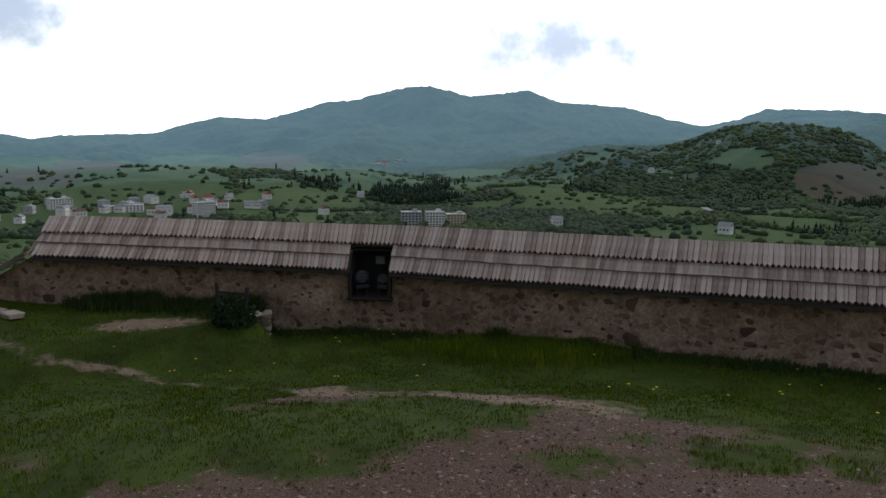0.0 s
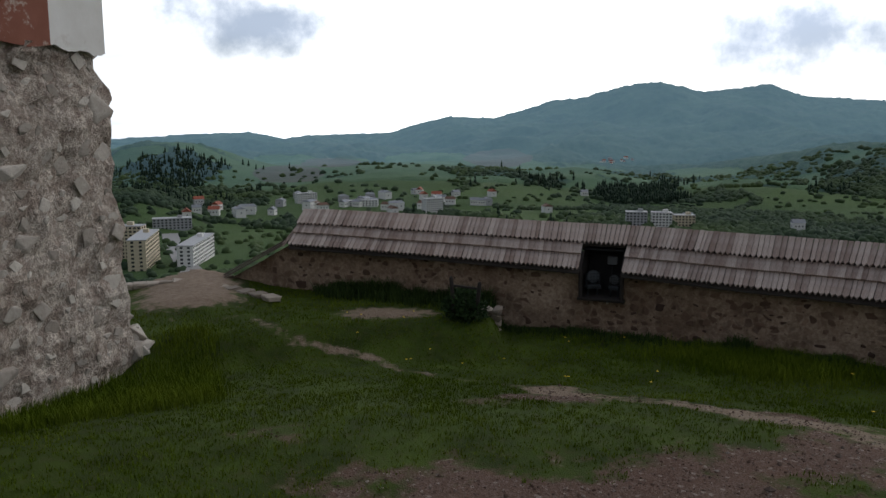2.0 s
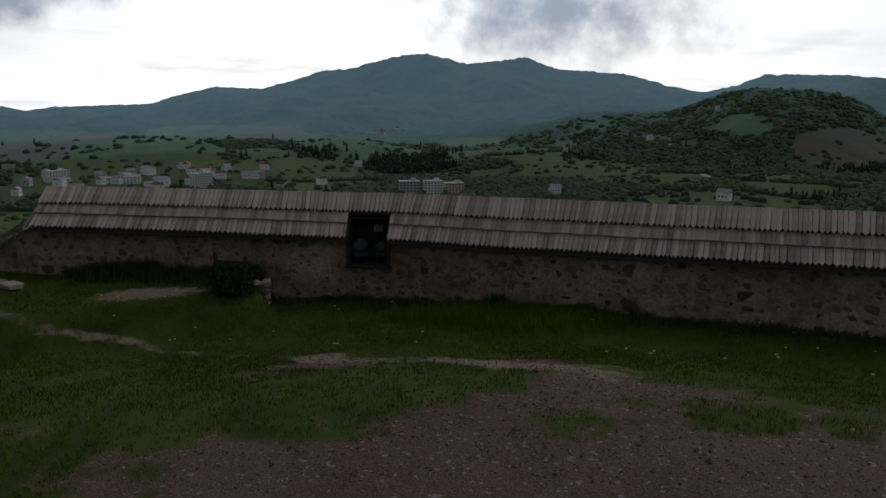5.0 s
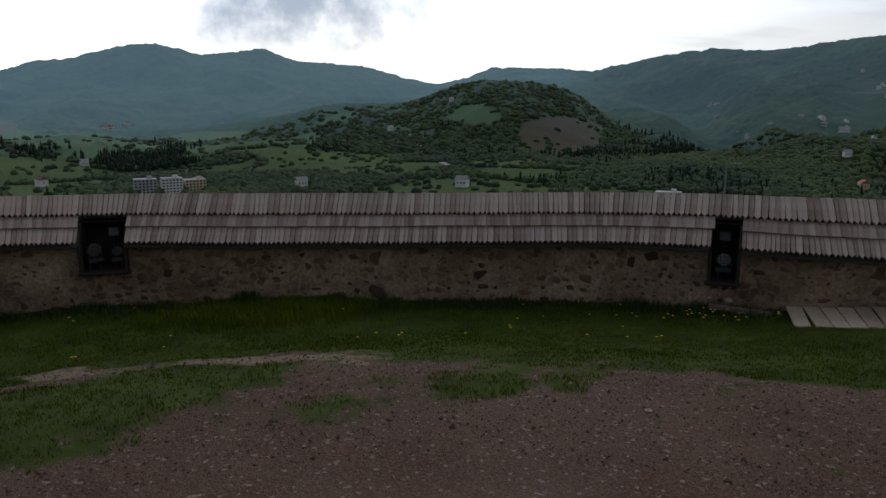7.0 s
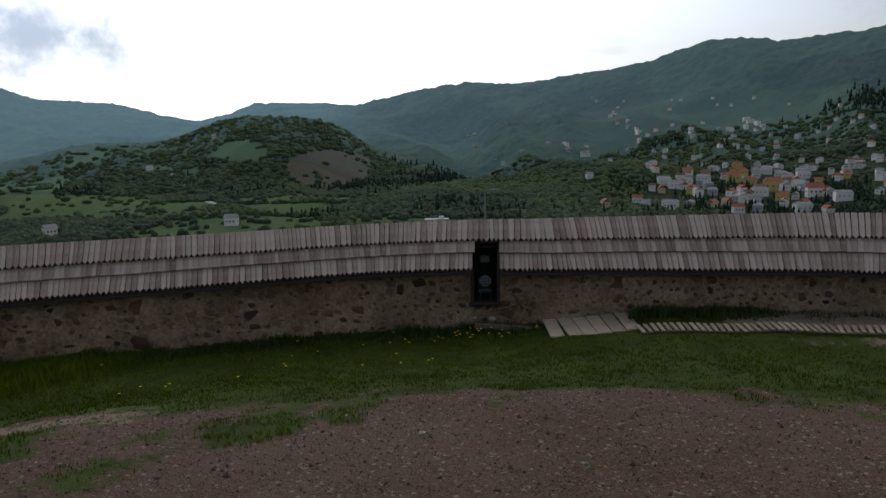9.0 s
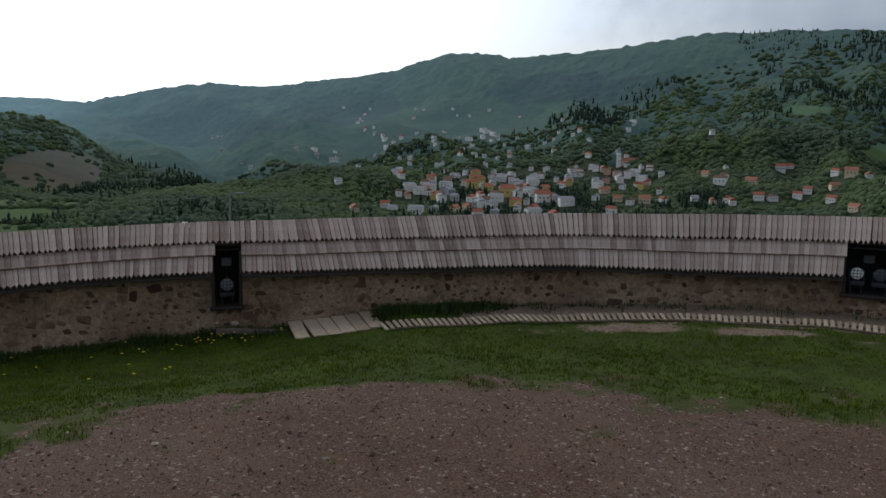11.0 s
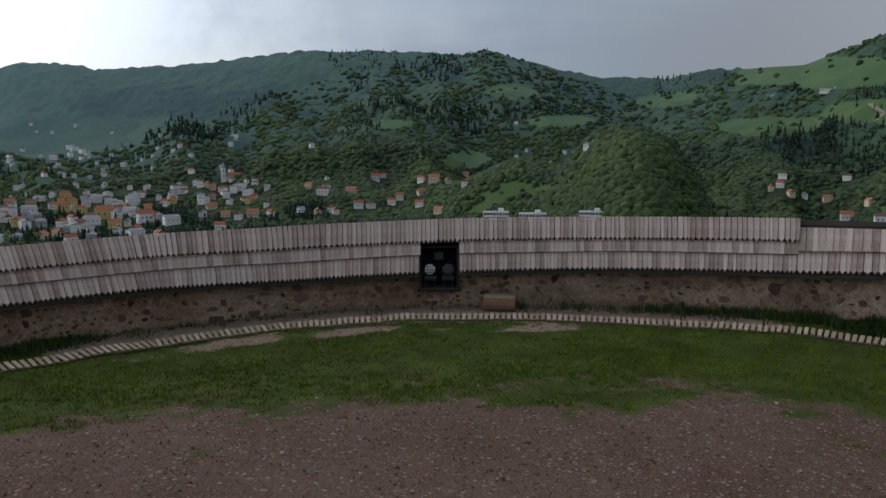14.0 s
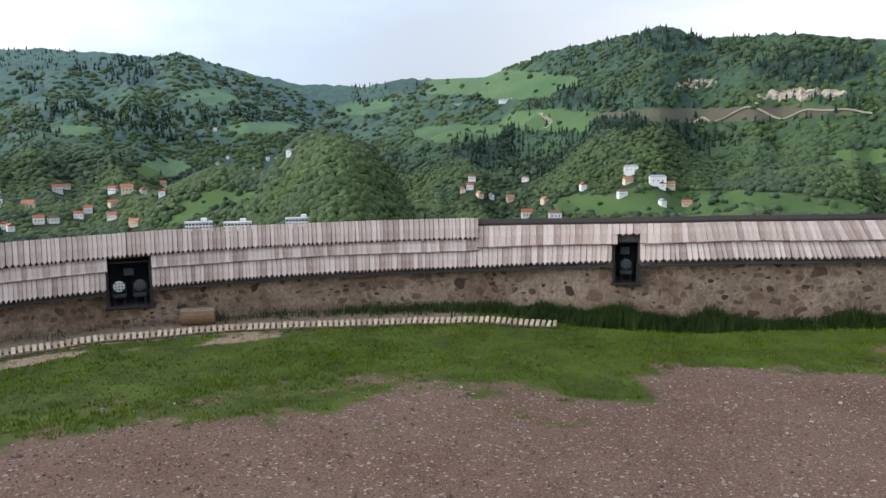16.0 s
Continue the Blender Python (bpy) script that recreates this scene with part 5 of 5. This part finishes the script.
# the old town, its hillside, and scattered homesteads
for k in range(88):
    settle(rnd.gauss(55.5, 3.4), rnd.uniform(-6.7, -3.7), rnd.choice((0, 1, 2, 3, 4, 4, 5, 6, 7, 7)), None, 1.05)
for k in range(26):
    settle(rnd.uniform(58, 67), rnd.uniform(-4.6, -2.9), rnd.choice((0, 1, 1, 4, 4, 5, 7)))
for k in range(88):
    settle(rnd.gauss(54, 6.5), rnd.uniform(-3.9, 0.9), rnd.choice((4, 4, 1, 7, 4, 0)), None, 0.92)
for k in range(32):
    settle(rnd.uniform(63, 82), rnd.uniform(-5.6, -2.6), rnd.choice((0, 3, 3, 0, 1, 4)), None, 0.95)
for k in range(46):
    settle(rnd.gauss(-21, 6), rnd.uniform(-6.4, -4.9), rnd.choice((0, 1, 2, 4, 7, 4)), None, 1.15)
for k in range(12):
    settle(rnd.uniform(-5.4, -2.8), rnd.uniform(-2.9, -2.4), rnd.choice((4, 0, 2)))
for k in range(14):
    settle(rnd.uniform(102, 118), rnd.uniform(-4.4, -2.5), rnd.choice((0, 3, 4, 1)))
for k in range(10):
    settle(rnd.uniform(34, 46), rnd.uniform(-4.5, -1.0), rnd.choice((4, 2, 7)))
for k in range(7):
    settle(rnd.uniform(84, 92), rnd.uniform(-3.0, 2.0), 4, None, 0.8)
for az, el, kind, grow in ((79.4, -3.1, 3, 1.3), (75.2, -2.95, 0, 1.3), (74.0, -4.9, 0, 1.1), (66.6, -5.4, 3, 1.2), (107.0, -5.3, 0, 1.4), (109.0, -5.4, 1, 1.3), (105.8, -4.1, 3, 1.0), (71.5, -3.95, 1, 1.4), (73.5, -3.9, 3, 1.3), (57.0, -5.2, 6, 1.6), (59.5, -5.5, 0, 1.6), (54.5, -4.6, 6, 1.3), (14.4, -3.0, 4, 1.0), (18.7, -1.0, 4, 0.9), (1.0, -6.6, 4, 1.0), (8.0, -6.9, 4, 1.2), (19.5, -7.0, 4, 1.3), (116, -2.9, 7, 1.2), (114.2, -2.2, 7, 1.1)):
    settle(az, el, kind, rnd.uniform(-20, 20), grow)


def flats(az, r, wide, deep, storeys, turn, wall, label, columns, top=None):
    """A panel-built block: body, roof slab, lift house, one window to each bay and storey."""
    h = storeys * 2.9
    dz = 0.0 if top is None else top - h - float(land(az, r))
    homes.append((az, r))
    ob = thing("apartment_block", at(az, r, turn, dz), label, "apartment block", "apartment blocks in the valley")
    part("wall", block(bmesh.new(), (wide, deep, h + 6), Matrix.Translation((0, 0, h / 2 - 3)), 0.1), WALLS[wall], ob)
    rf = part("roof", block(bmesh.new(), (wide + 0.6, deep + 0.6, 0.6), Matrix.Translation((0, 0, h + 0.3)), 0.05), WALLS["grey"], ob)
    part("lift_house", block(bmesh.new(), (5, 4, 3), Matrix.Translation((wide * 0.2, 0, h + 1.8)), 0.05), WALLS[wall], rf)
    pane = bpy.data.meshes.new("window")
    bm = block(bmesh.new(), (2.0, 0.16, 1.5))
    bm.to_mesh(pane)
    bm.free()
    pane.materials.append(WINDOW)
    for s in range(storeys):
        for c in range(columns):
            xx = wide * ((c + 0.5) / columns - 0.5)
            shared("window", pane, Matrix.Translation((xx, -deep / 2, s * 2.9 + 1.6)), ob)
    for s in range(storeys):
        for sx in (-1, 1):
            for yy in (-0.22, 0.22):
                shared("window", pane, Matrix.Translation((sx * wide / 2, yy * deep, s * 2.9 + 1.6)) @ Matrix.Rotation(radians(90), 4, "Z"), ob)
    return ob


r = spot(-1, -7.0)
flats(-2.45, r, r * math.radians(1.45), 13, 5, 4, "grey", "grey panel apartment block at the wood's edge", 6)
flats(-0.75, r, r * math.radians(1.35), 13, 5, 8, "white", "white panel apartment block in a row", 6)
flats(0.75, r + 12, r * math.radians(1.4), 13, 4, 12, "cream", "cream panel apartment block in a row", 6)
flats(-38.2, 690, 34, 13, 9, -20, "cream", "tall cream panel apartment block below the castle", 10)
flats(-36.9, 640, 62, 13, 8, 80, "cream", "long cream panel apartment block end on to the castle", 14)
flats(-33.5, 650, 70, 12, 6, 76, "white", "long low white apartment block beside the street", 16)
flats(-35.0, 900, 40, 14, 4, 0, "grey", "grey slab building closing the street", 10)
flats(-25.9, spot(-25.9, -5.5), 30, 13, 5, 20, "white", "white apartment block among town houses", 8)
flats(-16.9, spot(-17, -6.35), 26, 13, 7, 30, "white", "tall white apartment block in the town", 8)
flats(-22.0, spot(-22, -5.8), 46, 13, 3, 8, "white", "long white public building in the town", 10)
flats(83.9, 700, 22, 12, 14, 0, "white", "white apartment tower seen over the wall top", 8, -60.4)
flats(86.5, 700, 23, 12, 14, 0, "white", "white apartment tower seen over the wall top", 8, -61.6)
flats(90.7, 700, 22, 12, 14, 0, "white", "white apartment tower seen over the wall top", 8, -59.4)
flats(34.0, 800, 24, 12, 4, 0, "white", "long white low building below the castle", 8, -96.6)
flats(44.6, spot(44.6, -2.85), 24, 14, 3, 0, "white", "large white house above the town", 5)
flats(102.2, spot(102.2, 2.6), 26, 12, 2, 0, "grey", "grey farm building on the upper meadow", 5)
flats(105.6, spot(105.6, 2.8), 44, 12, 2, 4, "white", "long white farm building on the upper meadow", 10)

church = thing("church", at(64.7, spot(64.7, -2.95), 10), "pale church with a tall white tower and long nave", "church")
tw = part("tower", block(bmesh.new(), (8, 8, 34), Matrix.Translation((0, 0, 12)), 0.2), WALLS["white"], church)
part("spire", lathe(bmesh.new(), [(5, 29), (4.2, 31), (2.6, 33), (2.8, 35), (1.2, 37), (0.3, 40)], 10), ROOFS["slate"], tw)
for zz in (12, 22):
    part("window", block(bmesh.new(), (1.6, 0.4, 3), Matrix.Translation((0, -4, zz))), WINDOW, tw)
part("nave", block(bmesh.new(), (44, 13, 20), Matrix.Translation((26, 2, 2)), 0.2), WALLS["cream"], church)
bm = bmesh.new()
vs = [bm.verts.new(c) for c in ((3, -5.5, 12), (49, -5.5, 12), (49, 9.5, 12), (3, 9.5, 12), (3, 2, 19), (46, 2, 19))]
for q in ((0, 1, 5, 4), (2, 3, 4, 5), (1, 2, 5), (3, 0, 4), (3, 2, 1, 0)):
    bm.faces.new([vs[i] for i in q])
part("roof", bm, ROOFS["orange"], church)
for k in range(5):
    part("window", block(bmesh.new(), (1.4, 0.4, 4), Matrix.Translation((10 + 8 * k, -4.5, 6))), WINDOW, church)

mast = thing("lamp_mast", at(37.9, 40), "tall thin steel lamp mast below the wall", "lamp mast")
hm = EYE - 40 * math.tan(radians(5.1)) - float(land(37.9, 40))
part("pole", lathe(bmesh.new(), [(0.09, -1), (0.06, hm * 0.6), (0.04, hm)], 8), BOXGREY, mast)
part("arm", block(bmesh.new(), (0.5, 0.05, 0.05), Matrix.Translation((0.2, 0, hm)), 0.01), BOXGREY, mast)
part("lamp", block(bmesh.new(), (0.4, 0.16, 0.10), Matrix.Translation((0.5, 0, hm + 0.02)), 0.03), BOXGREY, mast)


# ---- the valley: woods ----
def crowns(name, label, category, az, r, size, shape_v, shape_f, material, squash, seed, sink=0.25):
    rr = np.random.RandomState(seed)
    n, k = len(az), len(shape_v)
    x, y = xy(az, r)
    z = land(az, r)
    th = rr.uniform(0, 2 * np.pi, n)
    c, s = np.cos(th)[:, None], np.sin(th)[:, None]
    v = shape_v[None] * (1 + rr.uniform(-0.28, 0.28, (n, k, 1)))
    vx, vy = v[..., 0] * c - v[..., 1] * s, v[..., 0] * s + v[..., 1] * c
    h = size * squash * rr.uniform(0.75, 1.3, n)
    V = np.stack([vx * size[:, None] + x[:, None], vy * size[:, None] + y[:, None], (v[..., 2] + 1 - 2 * sink) * h[:, None] + z[:, None]], -1)
    F = (np.arange(n)[:, None, None] * k + shape_f[None]).reshape(-1, 3)
    return tagged(new(name, from_arrays(name, V.reshape(-1, 3), F, material, True)), label, category, kind="stuff")


def ico(sub):
    bm = bmesh.new()
    bmesh.ops.create_icosphere(bm, subdivisions=sub, radius=1)
    v, f = np.array([q.co[:] for q in bm.verts]), np.array([[q.index for q in p.verts] for p in bm.faces])
    bm.free()
    return v, f


def fir():
    v, f = [(0, 0, 1.0)], []
    for level, (rad, z) in enumerate(((0.42, 0.25), (0.30, 0.15), (0.72, -0.45), (0.5, -0.5), (0.95, -1.0))):
        v += [(rad * math.cos(q + level), rad * math.sin(q + level), z) for q in np.linspace(0, 2 * math.pi, 7)[:-1]]
    for q in range(6):
        f.append((0, 1 + q, 1 + (q + 1) % 6))
        for l in range(4):
            a, b = 1 + 6 * l, 7 + 6 * l
            f += [(a + q, b + q, b + (q + 1) % 6), (a + q, b + (q + 1) % 6, a + (q + 1) % 6)]
    return np.array(v), np.array(f)


def town_share(az, r):
    return 1.3 * np.exp(-((az - 58) / 10) ** 2 - ((r - 1350) / 420) ** 2) + np.exp(-((az + 23) / 8) ** 2 - ((r - 1500) / 250) ** 2)


rr = np.random.RandomState(31)
n = 230000
A, R = rr.uniform(-47, 134, n), np.exp(rr.uniform(np.log(420), np.log(2600), n))
# on ground sunk behind the wall the woods thin out
low = np.degrees(np.arctan2(land(A, R) + 10 - EYE, R)) < np.interp(A, [-29, -26], [-12, -7.4])
keep = (rr.rand(n) < np.where(low, 0.12, 1.0)) & (R < np.interp(A + rr.normal(0, 4, n), [55, 85], [1.3, 1.5]) * backdrop_from(A)) & (R < range_dist(A))
A, R = A[keep], R[keep]
wd = wood_at(A, R)
keep = rr.rand(len(A)) < np.clip((wd - 0.35) * 3, 0.03, 1.0) * (1 - 0.7 * np.clip(town_share(A, R), 0, 1)) * np.interp(R / backdrop_from(A), [1.0, 1.3, 1.5], [1.0, 0.6, 0.5])
A, R = A[keep], R[keep]
# gardens kept clear about the houses
open_to = np.ones(len(A), bool)
for a, d in homes + [(64.7, spot(64.7, -2.95))]:
    open_to &= ~((np.abs(np.radians(A - a)) * d < 10) & (R > d - 48) & (R < d + 9))
A, R = A[open_to], R[open_to]
x, y = xy(A, R)
firs = (rr.rand(len(A)) < 0.85 * stand_at(A, R)) | (fbm(x / 240, y / 240, 3, 131) + rr.normal(0, 0.05, len(A)) > 0.71)
size = np.interp(R, [400, 1000, 2000, 2600], [3.6, 4.8, 7.5, 9.5]) * rr.uniform(0.6, 1.3, len(A))
near = R < 1050
v1, f1 = ico(2)
v0, f0 = ico(1)
sel = near & ~firs
crowns("broadleaf_wood", "mixed spring-green broadleaf woods on the slopes", "trees", A[sel], R[sel], size[sel], v1, f1, BROADLEAF, 0.9, 5, 0.42)
sel = ~near & ~firs
crowns("far_broadleaf_wood", "distant broadleaf woods covering the hills", "trees", A[sel], R[sel], size[sel], v0, f0, BROADLEAF, 0.75, 6, 0.40)
v2, f2 = fir()
crowns("conifer_wood", "dark conifer stands among the woods", "trees", A[firs], R[firs], size[firs] * 0.62, v2, f2, CONIFER, 1.9, 7, 0.05)
# trees standing on the skyline
n = 1700
A = rr.uniform(72, 134, n)
R = range_dist(A) * rr.uniform(0.93, 1.0, n)
keep = (fbm(A / 3.0, A * 0 + 4, 3, 17) > 0.45) & ((A < 99) | (A > 108))
A, R = A[keep], R[keep]
crowns("skyline_trees", "small trees along the crest of the hills", "trees", A, R, rr.uniform(2.2, 4.6, len(A)), v2, f2, CONIFER, 1.7, 8, 0.1)


# ---- roads and bare ground in the valley ----
ASPHALT = plain("pale_worn_road", (0.30, 0.29, 0.28), 0.9)
DIRT = plain("bare_dirt_track", (0.32, 0.28, 0.21), 0.95)


def ribbon(name, label, pts, width, material, lift=0.6):
    """A road draped on the land through bearings and distances."""
    pts = np.array(pts, float)
    t = np.linspace(0, len(pts) - 1, 14 * (len(pts) - 1) + 1)
    az, r = np.interp(t, np.arange(len(pts)), pts[:, 0]), np.interp(t, np.arange(len(pts)), pts[:, 1])
    x, y = xy(az, r)
    for q in range(3):
        x[1:-1], y[1:-1] = (x[:-2] + x[1:-1] * 2 + x[2:]) / 4, (y[:-2] + y[1:-1] * 2 + y[2:]) / 4
    dx, dy = np.gradient(x), np.gradient(y)
    l = np.hypot(dx, dy)
    nx, ny = -dy / l * width / 2, dx / l * width / 2
    a, d = polar(x, y)
    z = np.maximum(land(*polar(x + nx, y + ny)), land(*polar(x - nx, y - ny))) + lift
    v = np.concatenate([np.stack([x + nx, y + ny, z], 1), np.stack([x - nx, y - ny, z], 1), np.stack([x + nx, y + ny, z - 3], 1), np.stack([x - nx, y - ny, z - 3], 1)])
    n = len(x)
    i = np.arange(n - 1)
    f = np.concatenate([np.stack([i, i + 1, n + i + 1, n + i], 1), np.stack([i + 1, i, 2 * n + i, 2 * n + i + 1], 1), np.stack([n + i, n + i + 1, 3 * n + i + 1, 3 * n + i], 1)])
    tagged(new(name, from_arrays(name, v, f, material)), label, "road", kind="structure")


def way(*pairs):
    return [(a, spot(a, e)) for a, e in pairs]


ribbon("road_hill", "pale road climbing the near hill", way((14.9, -3.2), (16.2, -3.5), (16.6, -3.9), (16.2, -4.4), (17.0, -4.9)), 11, ASPHALT)
ribbon("road_hill_lower", "pale road climbing the near hill", way((18.0, -5.3), (18.9, -5.6)), 10, ASPHALT)
ribbon("road_street", "grey street between apartment blocks", [(-35.2, 860), (-34.9, 740), (-34.3, 640), (-33.6, 560)], 16, ASPHALT)
ribbon("road_meadow", "pale track across the meadow", way((118.1, -3.0), (122.7, -2.55), (126, -2.9), (130.5, -3.3)), 5, DIRT)
ribbon("road_upper", "pale track on the upper slope", way((108.2, 1.0), (108.6, 1.4), (107.9, 1.9)), 9, DIRT)
ribbon("road_quarry", "pale dirt track below the quarry", way((118.0, 1.2), (118.8, 1.6), (119.4, 1.2), (120.5, 1.5), (124, 1.4), (129, 1.6)), 6, DIRT)

QUARRY = plaster_mat("bare_quarry_rock", (0.24, 0.20, 0.155), (0.40, 0.35, 0.28), 0.4)
quarry = thing("quarry_face", Matrix(), "pale bare rock face of a hillside quarry", "quarry")
for a0, a1, e0, e1, seed in ((122.0, 127.8, 2.7, 3.55, 1), (116.9, 119.9, 3.8, 4.25, 2)):
    bm = bmesh.new()
    cols = []
    for k in range(40):
        a = a0 + (a1 - a0) * k / 39
        r0 = spot(a, e0)
        edge = math.sin(math.pi * k / 39) ** 0.4
        hgt = r0 * math.radians(e1 - e0) * edge * (0.75 + 0.5 * noise.noise(Vector((k * 0.35, seed, 0))))
        col = []
        for j in range(7):
            f = j / 6
            rr0 = r0 - 12 + 14 * f + 9 * noise.noise(Vector((k * 0.5, j * 0.7, seed)))
            x, y = xy(a, rr0)
            col.append(bm.verts.new((float(x), float(y), float(land(a, r0)) - 8 + (hgt + 8) * f)))
        cols.append(col)
    for p, q in zip(cols, cols[1:]):
        for j in range(6):
            bm.faces.new((p[j], q[j], q[j + 1], p[j + 1]))
    top = [c[-1] for c in cols]
    back = []
    for v in top:
        a, r = polar(v.co.x, v.co.y)
        x, y = xy(a, r + 45)
        back.append(bm.verts.new((float(x), float(y), v.co.z - 2)))
    for j in range(39):
        bm.faces.new((top[j], top[j + 1], back[j + 1], back[j]))
    bmesh.ops.recalc_face_normals(bm, faces=bm.faces)
    part("rock_face", bm, QUARRY, quarry)
